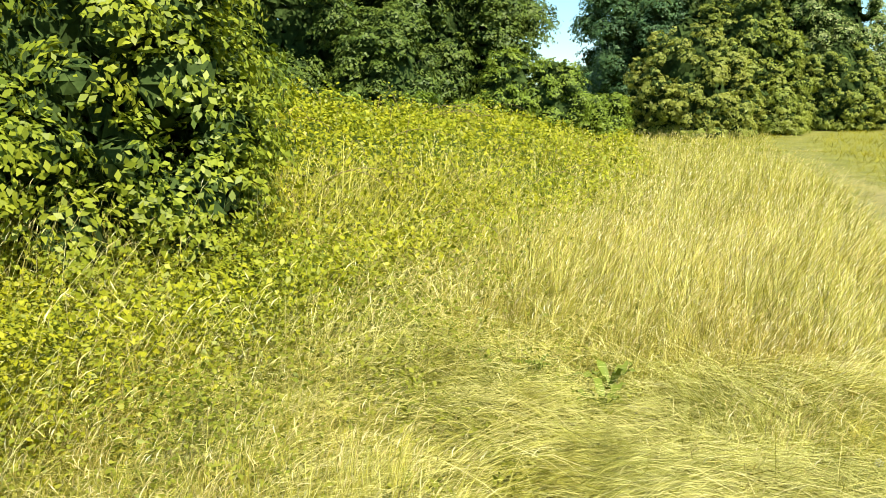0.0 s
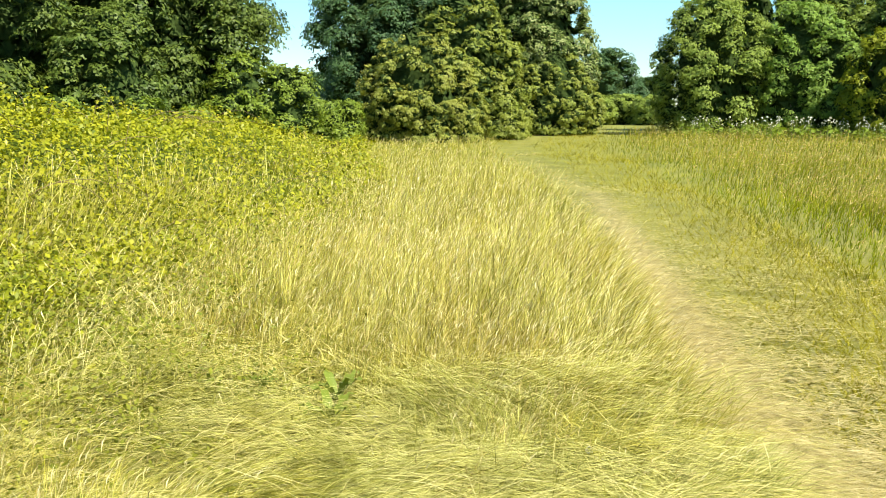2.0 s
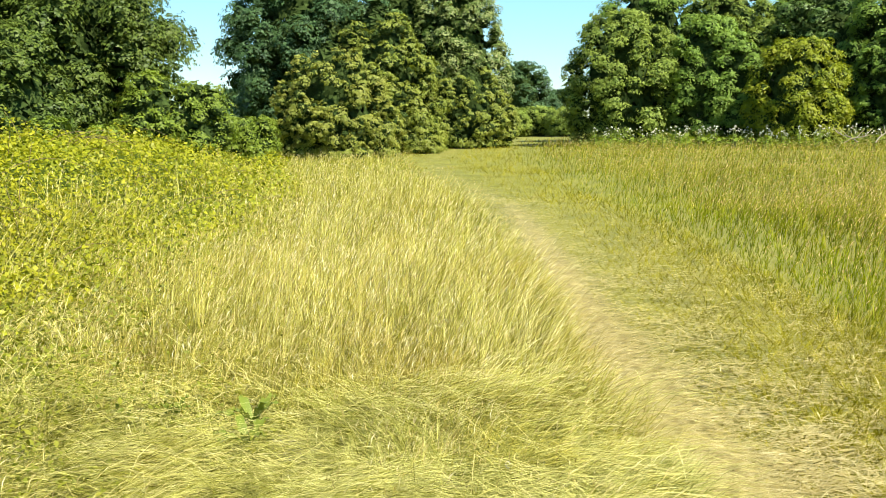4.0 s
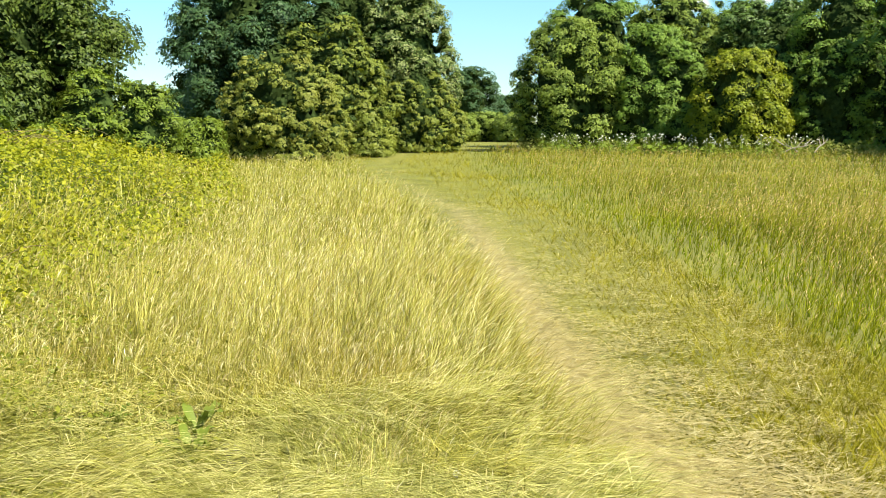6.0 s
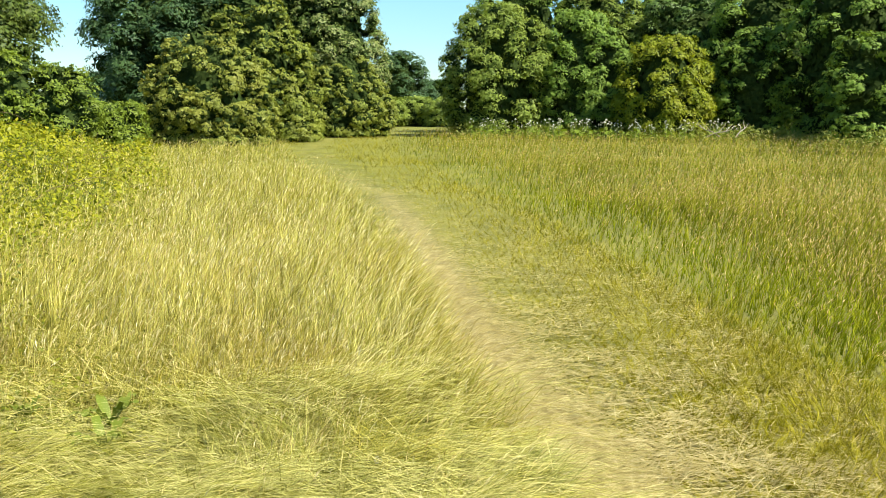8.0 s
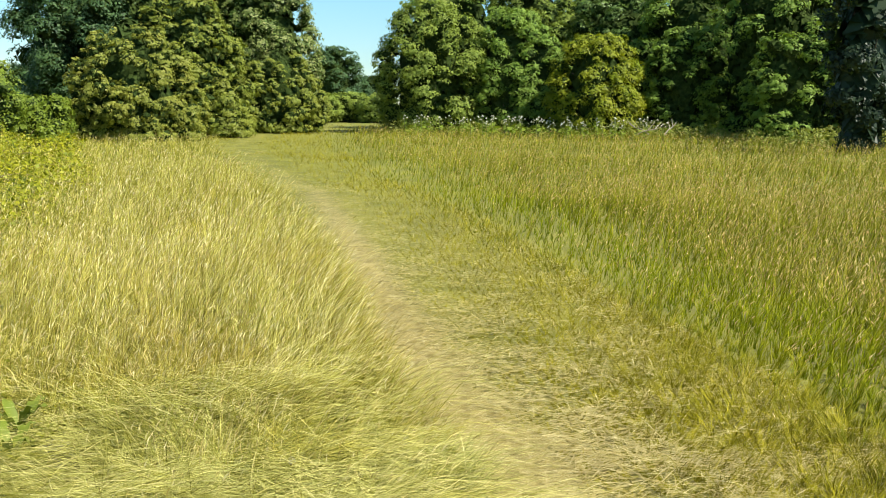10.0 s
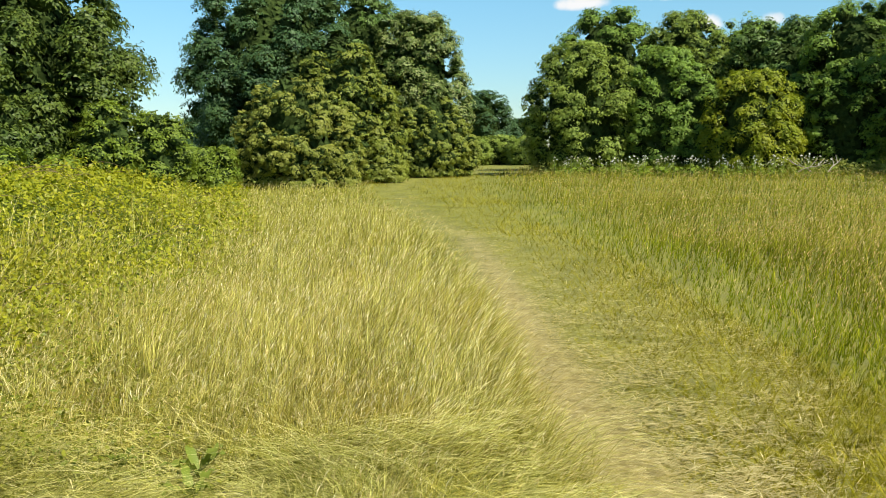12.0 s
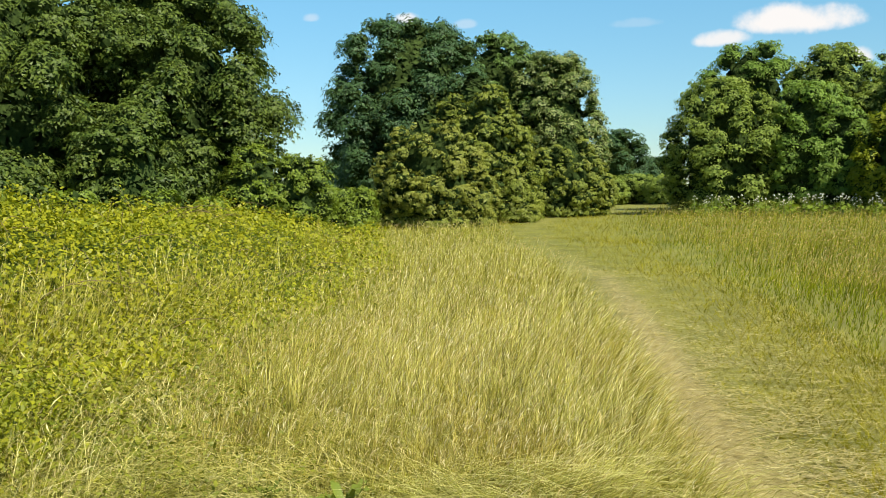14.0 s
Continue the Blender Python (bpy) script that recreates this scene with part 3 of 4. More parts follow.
tree("horse_chestnut", 3.2, 60, 5.6, 2.9, 0.0, L_LIME_GREEN, "low olive green horse chestnut boughs sweeping to the grass", "cone", seed=20, **{**LIME, "lobes": 160, "lobe_r": 0.42, "leaf": 0.12})
tree("lime_tree", 8.7, 53, 9.1, 3.2, 0.0, L_LIME_GREEN, "conical lime tree with olive green leaves down to the ground", "cone", seed=17, **{**LIME, "lobes": 330, "lobe_r": 0.42, "leaf": 0.125, "lean": 0.6})
tree("lime_tree", 11.6, 46, 6.0, 3.0, 0.0, L_LIME, "low conical lime tree with olive leaves, standing in the grass", "cone", seed=18, **{**LIME, "lean": 0.35})
tree("shrub", 6.2, 51, 2.9, 1.25, 0.0, L_LIME_GREEN, "green shrub at the foot of a lime tree", "cone", seed=19, **LOW)
tree("hawthorn", 19.2, 38, 3.3, 1.3, 0.0, L_FRESH, "bright green hawthorn bush behind the brambles", "dome", seed=21, **LOW)
tree("hawthorn", 21.9, 38, 3.7, 1.2, 0.0, L_FRESH, "fresh green hawthorn bush behind the brambles", "dome", seed=22, **LOW)
tree("hawthorn", 16.6, 41, 2.0, 1.3, 0.0, L_FRESH, "low green hawthorn bush beside a chestnut", "dome", seed=23, **LOW)
for k, (az, d, h, r) in enumerate(((29.3, 36, 5.2, 1.9), (40.5, 33, 4.4, 2.2))):
    tree("elder_bush", az, d, h, r, 0.0, L_CHESTNUT, "leafy green elder bush behind the brambles", "dome", seed=60 + k, group="bushes behind the brambles", **{**LOW, "lobes": 50, "lobe_r": 0.6, "sprays": 22, "flat": 0.8, "leaf": 0.14})
for k, (az, d, h, r) in enumerate(((24.5, 35, 1.7, 0.8), (27.6, 34, 1.9, 0.9), (32.0, 33, 2.0, 1.0), (37.0, 32, 2.0, 1.2))):
    tree("elder_sapling", az, d, h, r, 0.0, L_FRESH, "pale green elder sapling at the back of the brambles", "dome", seed=170 + k, group="saplings behind the brambles", **{**LOW, "lobes": 16, "lobe_r": 0.35})
tree("blackthorn", 51.5, 7.6, 3.3, 1.75, 0.0, L_SHRUB, "tangled dark green blackthorn bush beside the brambles", "dome", seed=70, lobes=140, lobe_r=0.42, sprays=32, spray_r=0.14, per=15, leaf=0.066, trunk_r=0.05, category="shrub", slim=0.55, flat=0.2)
tree("oak", 16.6, 96, 5.2, 3.0, 0.3, L_CHESTNUT_DARK, "distant dark green oak between two larger trees", seed=25, **FAR)
tree("oak", 0.1, 112, 8.4, 3.5, 0.3, L_CHESTNUT_DARK, "distant rounded dark green oak", seed=26, **FAR)
tree("oak", -2.0, 116, 5.2, 2.8, 0.2, L_CHESTNUT_DARK, "distant low dark oak in a hedge", seed=27, **FAR)
for k, (az, d, h, r) in enumerate(((0.9, 98, 2.9, 2.2), (-0.9, 100, 3.0, 2.3), (-2.6, 97, 2.8, 2.0))):
    tree("hedge_bush", az, d, h, r, 0.0, L_GREY, "pale green hedge bush at the far end of the path", seed=30 + k, group="far hedge", **{**LOW, "lobe_r": 0.8, "spray_r": 0.34, "leaf": 0.24})
tree("ash_tree", -15.0, 76, 11.2, 4.2, 0.4, L_ASH, "tall ash tree standing behind the sycamores", seed=54, **{**FAR, "leaf": 0.17, "sprays": 15})
for k, (az, d, h, r) in enumerate(((-18.5, 80, 11.0, 4.2), (-23.0, 76, 11.5, 4.4), (-27.6, 70, 11.5, 4.6), (-31.5, 62, 11.0, 4.4), (-37.0, 60, 11.0, 4.6))):
    tree("sycamore", az, d, h, r, 0.0, L_CHESTNUT_DARK, "tall dark sycamore in the depth of the wood", seed=80 + k, group="trees in the depth of the wood", **FAR)
tree("willow", -5.9, 61, 8.3, 3.5, 0.1, L_GREY, "rounded grey-green willow at the wood's edge", seed=40, **{**MID, "lobes": 130, "lobe_r": 0.62, "sprays": 22})
tree("ash_tree", -7.4, 72, 11.9, 4.0, 0.5, L_ASH, "tall ash tree rising behind a willow", seed=41, **MID)
tree("ash_tree", -10.6, 61, 7.7, 2.7, 0.1, L_ASH, "mid green young ash tree in a wood's edge", seed=42, **{**MID, "lobe_r": 0.55})
tree("sycamore", -11.9, 72, 11.4, 3.6, 0.4, L_GREY, "sycamore with grey-green upper leaves", seed=43, **MID)
tree("sycamore", -12.4, 60, 6.2, 2.0, 0.1, L_ASH, "green young sycamore in a wood's edge", seed=53, **{**LOW, "lobes": 60, "lobe_r": 0.6, "sprays": 20, "leaf": 0.15})
tree("field_maple", -15.7, 56, 5.9, 2.6, 0.1, L_YELLOW, "rounded yellow-green field maple in front of the wood", seed=44, **{**MID, "lobes": 120, "lobe_r": 0.48, "sprays": 22, "leaf": 0.14, "flat": 0.85, "spray_r": 0.24})
tree("sycamore", -17.2, 70, 10.3, 4.2, 0.4, L_CHESTNUT_MID, "tall green sycamore behind a yellow maple", seed=45, **MID)
tree("sycamore", -21.2, 66, 10.6, 4.1, 0.3, L_ASH, "tall green sycamore at the wood's edge", seed=46, **MID)
tree("ash_tree", -20.6, 58, 6.4, 2.2, 0.1, L_ASH, "slender green ash at the wood's edge", seed=47, **{**LOW, "lobes": 70, "lobe_r": 0.6, "sprays": 20, "leaf": 0.15})
tree("sycamore", -25.6, 58, 10.8, 4.0, 0.3, L_ASH, "green sycamore with deep shade between its boughs", seed=48, **{**MID, "gaps": 0.3})
tree("hawthorn", -26.8, 50, 5.4, 2.2, 0.1, L_ASH, "green hawthorn under taller trees", seed=49, **{**LOW, "lobe_r": 0.7, "sprays": 24, "leaf": 0.15})
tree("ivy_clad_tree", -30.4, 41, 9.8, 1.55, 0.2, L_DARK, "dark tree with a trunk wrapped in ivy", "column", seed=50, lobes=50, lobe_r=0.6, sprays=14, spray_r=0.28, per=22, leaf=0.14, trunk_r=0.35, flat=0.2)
tree("sycamore", -33.5, 52, 10.5, 4.4, 0.3, L_CHESTNUT_DARK, "tall green sycamore behind an ivy-clad tree", seed=51, **FAR)
tree("sycamore", -40.5, 50, 10.0, 4.4, 0.3, L_CHESTNUT_DARK, "tall dark sycamore closing the wood's edge", seed=52, **FAR)


# ---- bramble thicket ----
def thicket():
    global rng
    rng = np.random.default_rng(101)
    root = new("bramble_thicket")
    root.location = (-8.0, 10.0, float(land(np.array(-8.0), np.array(10.0))))
    tagged(root, "sprawling yellow-green bramble thicket with arching canes", "bramble")
    o = np.array(root.location)
    # filler sheet below the leaves; its dark green stands for shade in gaps
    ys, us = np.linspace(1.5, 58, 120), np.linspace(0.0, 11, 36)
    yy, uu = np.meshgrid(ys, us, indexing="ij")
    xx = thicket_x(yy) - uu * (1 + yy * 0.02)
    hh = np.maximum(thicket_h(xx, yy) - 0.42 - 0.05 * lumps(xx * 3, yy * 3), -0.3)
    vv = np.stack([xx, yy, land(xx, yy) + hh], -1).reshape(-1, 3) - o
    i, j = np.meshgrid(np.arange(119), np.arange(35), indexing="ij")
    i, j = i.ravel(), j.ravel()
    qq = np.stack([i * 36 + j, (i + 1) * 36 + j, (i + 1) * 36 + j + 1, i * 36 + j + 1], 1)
    mesh_part("bramble_shade", np_mesh("bramble_shade", vv, qq, material=BRAMBLE_SHADE), root, "dark green filler sheet inside the brambles, coloured like shaded gaps")
    # leaves, thinning out into the grass along the edge
    x, y, r = ring_points(900000, 3.6, 62, 8, 84, 0.45)
    h = thicket_h(x, y)
    inward = thicket_x(y) - x
    share = np.where(inward > 0.6, 1.0, 0.12 + 0.88 * smooth(-1.5, 0.6, inward)) * (0.55 + 0.9 * tufts(x, y, 0.45, 71))
    ok = (y > 1.5) & (inward > -1.5) & (inward < 11) & (rng.random(len(x)) < share)
    x, y, r, h, inward = (w[ok][:135000] for w in (x, y, r, h, inward))
    n = len(x)
    clump = lumps(x * 3.4, y * 3.4)
    fringe = 0.5 * smooth(-1.5, -0.2, inward) * smooth(0.7, -0.3, inward)
    z = land(x, y) + np.maximum(h, fringe + 0.1) - 0.42 * rng.random(n) ** 1.3 + 0.07 * rng.normal(size=n) + 0.15 * clump * np.clip(h, 0.3, 1)
    e = 0.15
    gxn = (thicket_h(x + e, y) - thicket_h(x - e, y)) / (2 * e)
    gyn = (thicket_h(x, y + e) - thicket_h(x, y - e)) / (2 * e)
    nrm = np.stack([-gxn * 0.8, -gyn * 0.8 - 0.15, np.ones(n)], 1) + rng.normal(size=(n, 3)) * 0.6
    size = (0.028 + 0.0028 * r) * (0.55 + 0.85 * rng.random(n))
    v, q = leaf_quads(np.stack([x, y, np.maximum(z, 0.03)], 1) - o, nrm, size, 0.62, 0.14)
    mesh_part("leaves", np_mesh("leaves", v, q, material=L_BRAMBLE), root, "serrated yellow-green bramble leaves")
    # leafy shoots that stand above the rest
    for k in range(90):
        yy0 = 5.0 * (34 / 5.0) ** rng.random()
        xx0 = float(thicket_x(yy0)) - 0.6 - rng.random() * 6.0
        b, ln = rng.random() * 6.28, 0.3 + 0.35 * rng.random()
        h0 = float(thicket_h(np.array(xx0), np.array(yy0))) - 0.12
        u = np.linspace(0, 1, 6)
        pts = np.stack([xx0 + 0.35 * u * ln * math.cos(b), yy0 + 0.35 * u * ln * math.sin(b), h0 + ln * (u - 0.25 * u * u)], 1) - o
        v, q, _, _ = tube(pts, 0.004 * (1 - 0.6 * u) + 0.001, 4)
        shoot = mesh_part("shoot", np_mesh("shoot", v, q, material=CANE), root)
        at = np.repeat(pts[1:], 4, axis=0) + 0.045 * rng.normal(size=(20, 3))
        v, q = leaf_quads(at, np.array([0, -0.3, 1.0]) + 0.5 * rng.normal(size=(20, 3)), (0.045 + 0.0016 * yy0) * (0.7 + 0.6 * rng.random(20)), 0.7, 0.1)
        mesh_part("shoot_leaves", np_mesh("shoot_leaves", v, q, material=L_BRAMBLE), shoot)
    # arching canes
    for k in range(70):
        yy0 = 5.5 * (26 / 5.5) ** rng.random()
        xx0 = thicket_x(yy0) - rng.random() * 4.0
        b = rng.random() * 6.28
        u = np.linspace(0, 1, 7)
        ln = 0.5 + 0.6 * rng.random()
        h0 = float(thicket_h(np.array(xx0), np.array(yy0))) - 0.12
        pts = np.stack([xx0 + u * ln * math.cos(b), yy0 + u * ln * math.sin(b), h0 + 0.7 * ln * (u - u * u)], 1) - o
        v, q, _, _ = tube(pts, 0.004 * (1 - 0.6 * u) + 0.001, 4)
        mesh_part("cane", np_mesh("cane", v, q, material=CANE), root)
    return root


# ---- grasses ----
def grass(roots, length, bearing, tilt0, tilt1, width, segs):
    v, q, t, al, tips, ways = blades(roots, length, bearing, tilt0, tilt1, width, rng.random(len(roots)) * math.pi, segs)
    return (v, q, t, al), tips, ways


def stuff(name, label, pieces, material, category="grass"):
    v, q, t, al = merged(pieces)
    return tagged(new(name, np_mesh(name, v, q, t, al, material)), label, category, kind="stuff")


def heads(tips, ways, length, width):
    """Narrow folded seed heads that nod to one side."""
    n = len(tips)
    w = unit(ways)
    a = rng.random(n) * math.pi
    side = np.stack([np.cos(a), np.sin(a), np.zeros(n)], 1) * (width / 2)[:, None]
    fold = np.cross(w, side) * 0.6
    base, mid = tips - w * (length * 0.55)[:, None], tips - w * (length * 0.1)[:, None]
    tip = tips + (w * 0.4 + np.array([0.12, 0.0, -0.12])) * length[:, None]
    v = np.stack([base, mid + side + fold, tip, mid - side + fold], 1).reshape(-1, 3)
    q = (np.arange(n) * 4)[:, None] + np.arange(4)[None]
    return v, q, None, np.tile([0.2, 0.6, 1.0, 0.6], n)


def lodged_at(x, y):
    """Share of flattening: the beaten-down patch beside the path."""
    return np.exp(-(np.abs((x + 1.35) / 1.8) ** 2.6 + np.abs((y - 3.4 - 0.25 * np.sin(2.3 * x) - 0.4 * lumps(x * 1.3, y * 0.5)) / 1.65) ** 2.6))


def tufts(x, y, cell, salt):
    """A random number for every tuft of grass, the same for all its blades."""
    i = np.floor((x + 0.35 * cell * np.sin(y * 5.0 / cell * 0.3)) / cell)
    j = np.floor((y + 0.35 * cell * np.sin(x * 4.0 / cell * 0.3)) / cell)
    h = np.sin(i * 127.1 + j * 311.7 + salt * 74.7) * 43758.5453
    return h - np.floor(h)


def bunch(x, y, cell, salt, pull):
    """Draw the roots together into small tufts with bare ground between."""
    i, j = np.floor(x / cell), np.floor(y / cell)
    a, b = tufts(i * 0.37 + 0.01, j * 0.41 + 0.01, 0.01, salt), tufts(i * 0.53 + 0.01, j * 0.29 + 0.01, 0.01, salt + 1)
    return x + pull * ((i + a) * cell - x), y + pull * ((j + b) * cell - y), tufts(i * 0.31 + 0.02, j * 0.47 + 0.02, 0.01, salt + 2)


thicket()
rng = np.random.default_rng(202)
# tall dry grass between the path and the brambles: leafy growth below, fine stems with nodding heads above
x, y, r = ring_points(620000, 2.9, 72, -8, 60, 0.6)
inward = thicket_x(y) - x
thin = (1.0 - 0.85 * smooth(-1.5, 0.3, inward)) * (0.6 + 0.8 * tufts(x, y, 0.5, 41))
corner = (rng.random(len(x)) < 0.6 * smooth(-1.6, -2.4, x) * smooth(6.0, 4.5, y))
bank = ~corner & ~((x > -0.4) & (y < 4.7) & (rng.random(len(x)) < 0.7))
ok = (x < left_edge(y) + 0.06 * rng.normal(size=len(x))) & (inward < 1.6) & (rng.random(len(x)) > lodged_at(x, y) * 1.03) & (rng.random(len(x)) < thin) & bank
x, y, r, inward = (w[ok][:112000] for w in (x, y, r, inward))
x, y, own = bunch(x, y, 0.085, 301, 0.7)
n = len(x)
edge = smooth(0.0, 0.9, left_edge(y) - x)
swell = 1 + 0.14 * lumps(x * 0.8, y * 0.8) + 0.1 * lumps(x * 1.9, y * 1.9)
top = (0.42 + 0.28 * edge) * swell * (1 - 0.45 * np.exp(-(((x + 1.35) / 2.3) ** 4 + ((y - 3.5) / 2.6) ** 4))) * (1 - 0.35 * smooth(16, 32, y))
leafy = rng.random(n) < 0.42
hgt = top * np.where(leafy, 0.45 + 0.4 * rng.random(n), 0.62 + 0.5 * rng.random(n)) * (0.72 + 0.5 * own)
base_z = np.clip(thicket_h(x, y) - 0.35, 0, 2) * smooth(0.0, 0.8, inward)
wind = 0.15 + 0.5 * lumps(x * 0.5, y * 0.5) + 3.6 * (np.mod(own * 7.3, 1) - 0.5) * smooth(0.0, 0.5, left_edge(y) - x) + np.where(leafy, 1.4, 0.6) * rng.normal(size=n)
bow = 0.1 + 0.7 * np.mod(own * 13.7, 1) + 0.4 * rng.random(n) ** 2 + np.where(leafy, 0.5, 0.0) + 0.5 * (1 - edge) + 1.0 * (rng.random(n) < 0.3)
wide = (0.0018 + 0.00042 * r) * (0.5 + 0.9 * rng.random(n))
near = r < 9
blade_p, stem_p, head_p = [], [], []
for pick, segs, into in ((near & leafy, 3, blade_p), (~near & leafy, 2, blade_p), (near & ~leafy, 3, stem_p), (~near & ~leafy, 2, stem_p)):
    rt = np.stack([x, y, land(x, y) + base_z], 1)[pick]
    k = pick.sum()
    p, tips, ways = grass(rt, hgt[pick], wind[pick], 0.02 + 0.18 * rng.random(k), bow[pick], wide[pick], segs)
    into.append(p)
    if into is stem_p:
        some = rng.random(k) < 0.6
        m = some.sum()
        head_p.append(heads(tips[some], ways[some], 0.05 + 0.05 * rng.random(m), (0.0022 + 0.00046 * r[pick][some]) * (0.6 + 0.8 * rng.random(m))))
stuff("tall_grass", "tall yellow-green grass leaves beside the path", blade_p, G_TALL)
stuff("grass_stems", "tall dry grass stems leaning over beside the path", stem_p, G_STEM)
stuff("grass_heads", "nodding buff seed heads on tall grass", head_p, G_HEAD)

# lodged grass, beaten flat in swirls
x, y, r = ring_points(160000, 2.4, 7.0, -14, 58, 0.3)
ok = (rng.random(len(x)) < lodged_at(x, y) * 1.3) & (x < left_edge(y) + 0.12)
x, y, own = bunch(x[ok][:27000], y[ok][:27000], 0.09, 331, 0.75)
r = r[ok][:27000]
n = len(x)
back_way = (tufts(x, y, 0.5, 9) < 0.14) | (rng.random(n) < 0.08)
swirl = 0.15 + 0.6 * np.sin(0.9 * x + 1.4 * y) + 1.5 * (own - 0.5) + 0.22 * rng.normal(size=n) + math.pi * back_way
mound = np.exp(-(((x + 0.45) / 0.55) ** 2 + ((y - 4.3) / 0.4) ** 2))
swell = 0.09 + 0.13 * (1 + lumps(x * 1.2, y * 1.6)) + 0.18 * mound
rt = np.stack([x, y, land(x, y) + swell * np.sqrt(rng.random(n))], 1)
p, _, _ = grass(rt, 0.28 + 0.42 * rng.random(n), swirl, 0.85 + 0.5 * rng.random(n) * tufts(x, y, 0.35, 6) + 0.2 * rng.random(n), 1.65 + 0.4 * rng.random(n), (0.0017 + 0.0004 * r) * (0.5 + 0.9 * rng.random(n)), 3)
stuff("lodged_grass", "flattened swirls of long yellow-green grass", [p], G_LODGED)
some = rng.random(n) < 0.06 + 0.28 * (tufts(x, y, 0.3, 15) > 0.5)
m = some.sum()
p, _, _ = grass(rt[some] + np.array([0, 0, 0.03]), 0.3 + 0.4 * rng.random(m), swirl[some] + 0.3 * rng.normal(size=m), 0.9 + 0.5 * rng.random(m), 1.6 + 0.4 * rng.random(m), (0.0024 + 0.00045 * r[some]) * (0.5 + 0.9 * rng.random(m)), 3)
stuff("lodged_straw", "bleached straws lying over flattened grass", [p], G_STRAW)

# short trodden grass of the path
x, y, r = ring_points(520000, 2.7, 80, -42, 20, 0.6)
wander = 0.08 * lumps(x * 0.6, y * 0.9)
bare = np.exp(-((x - track_x(y) + wander) / (0.13 + 0.007 * r)) ** 2) * smooth(30, 12, y)
ok = (x > left_edge(y) - 0.1) & (x < right_edge(y) + 0.35) & (rng.random(len(x)) > bare * 0.8)
x, y, own = bunch(x[ok][:74000], y[ok][:74000], 0.07, 321, 0.6)
r = r[ok][:74000]
n = len(x)
off = np.abs(x - track_x(y))
hgt = (0.05 + 0.10 * smooth(0.2, 1.6, off) * (0.3 + 1.2 * own)) * (0.6 + 0.8 * rng.random(n)) * (1 + 0.6 * smooth(14, 30, y))
lie = smooth(0.9, 0.2, off)
turn, lean0, lean1 = tufts(x, y, 0.2, 8) * 6.28 + 1.3 * rng.normal(size=n), 0.2 + 0.6 * rng.random(n) + 0.5 * lie, 0.7 + 0.8 * rng.random(n) + 0.3 * lie
wide = (0.0018 + 0.00045 * r) * (0.6 + 0.8 * rng.random(n))
blade_p = [grass(np.stack([x, y, land(x, y) + 0.005], 1)[w], hgt[w], turn[w], lean0[w], lean1[w], wide[w], segs)[0] for w, segs in ((r < 6, 2), (r >= 6, 1))]
stuff("path_grass", "short trodden straw-coloured grass of the path", blade_p, G_MOWN)
some = rng.random(n) < (0.35 + 0.3 * np.exp(-(off / 0.5) ** 2)) * (0.4 + 1.0 * (tufts(x, y, 0.35, 16) > 0.4))
m = some.sum()
p, _, _ = grass(np.stack([x, y, land(x, y) + 0.02 + 0.05 * rng.random(n)], 1)[some], 0.09 + 0.14 * rng.random(m), math.pi * rng.integers(0, 2, m) + 0.75 * rng.normal(size=m), 1.2 + 0.4 * rng.random(m), 1.5 + 0.3 * rng.random(m),
                (0.0026 + 0.00048 * r[some]) * (0.5 + 0.9 * rng.random(m)), 2)
stuff("path_straw", "loose bleached straws trodden into the path", [p], G_HAY)

# hay strewn along the bare track
x, y, r = ring_points(900000, 2.7, 34, -30, 12, 0.9)
xb, yb = 1.1 + 0.25 * rng.normal(size=2500), -12 * rng.random(2500) + 2.8
ok = np.abs(x - track_x(y) + 0.08 * lumps(x * 0.6, y * 0.9)) < 0.19 * np.abs(rng.normal(size=len(x)))
x, y, r = np.append(x[ok][:42000], xb), np.append(y[ok][:42000], yb), np.append(r[ok][:42000], np.full(2500, 4.0))
n = len(x)
p, _, _ = grass(np.stack([x, y, land(x, y) + 0.006 + 0.045 * rng.random(n)], 1), 0.06 + 0.13 * rng.random(n), math.pi * rng.integers(0, 2, n) + 0.7 * rng.normal(size=n), 1.3 + 0.3 * rng.random(n), 1.5 + 0.2 * rng.random(n),
                (0.0026 + 0.0005 * r) * (0.5 + 0.9 * rng.random(n)), 1)
stuff("track_hay", "pale dry hay strewn along the bare track", [p], G_HAY)

# green meadow with brown seed heads
x, y, r = ring_points(520000, 3.0, 78, -46, 6, 0.45)
ok = x > right_edge(y) + 0.14 * rng.normal(size=len(x)) + 0.2 * lumps(x, y * 0.7)
x, y, own = bunch(x[ok][:84000], y[ok][:84000], 0.11, 311, 0.65)
r = r[ok][:84000]
n = len(x)
rise = smooth(-0.1, 2.8, x - right_edge(y))
hgt = (0.16 + 0.36 * rise) * (0.5 + 0.6 * rng.random(n)) * (0.72 + 0.5 * own) * (1 + 0.15 * lumps(x * 0.7, y * 0.7))
stem = rng.random(n) < 0.15 + 0.4 * smooth(0.25, 0.9, rise)
hgt = np.where(stem, hgt * 1.12, hgt * 0.85)
wind = 0.2 + 0.8 * lumps(x * 0.4, y * 0.4) + 2.6 * (np.mod(own * 7.3, 1) - 0.5) + np.where(stem, 0.6, 1.3) * rng.normal(size=n)
bow = 0.15 + 0.5 * tufts(x, y, 0.25, 13) + 0.6 * rng.random(n) + np.where(stem, 0.0, 0.35)
wide = (0.0018 + 0.00045 * r) * (0.5 + 0.9 * rng.random(n))
near = r < 9
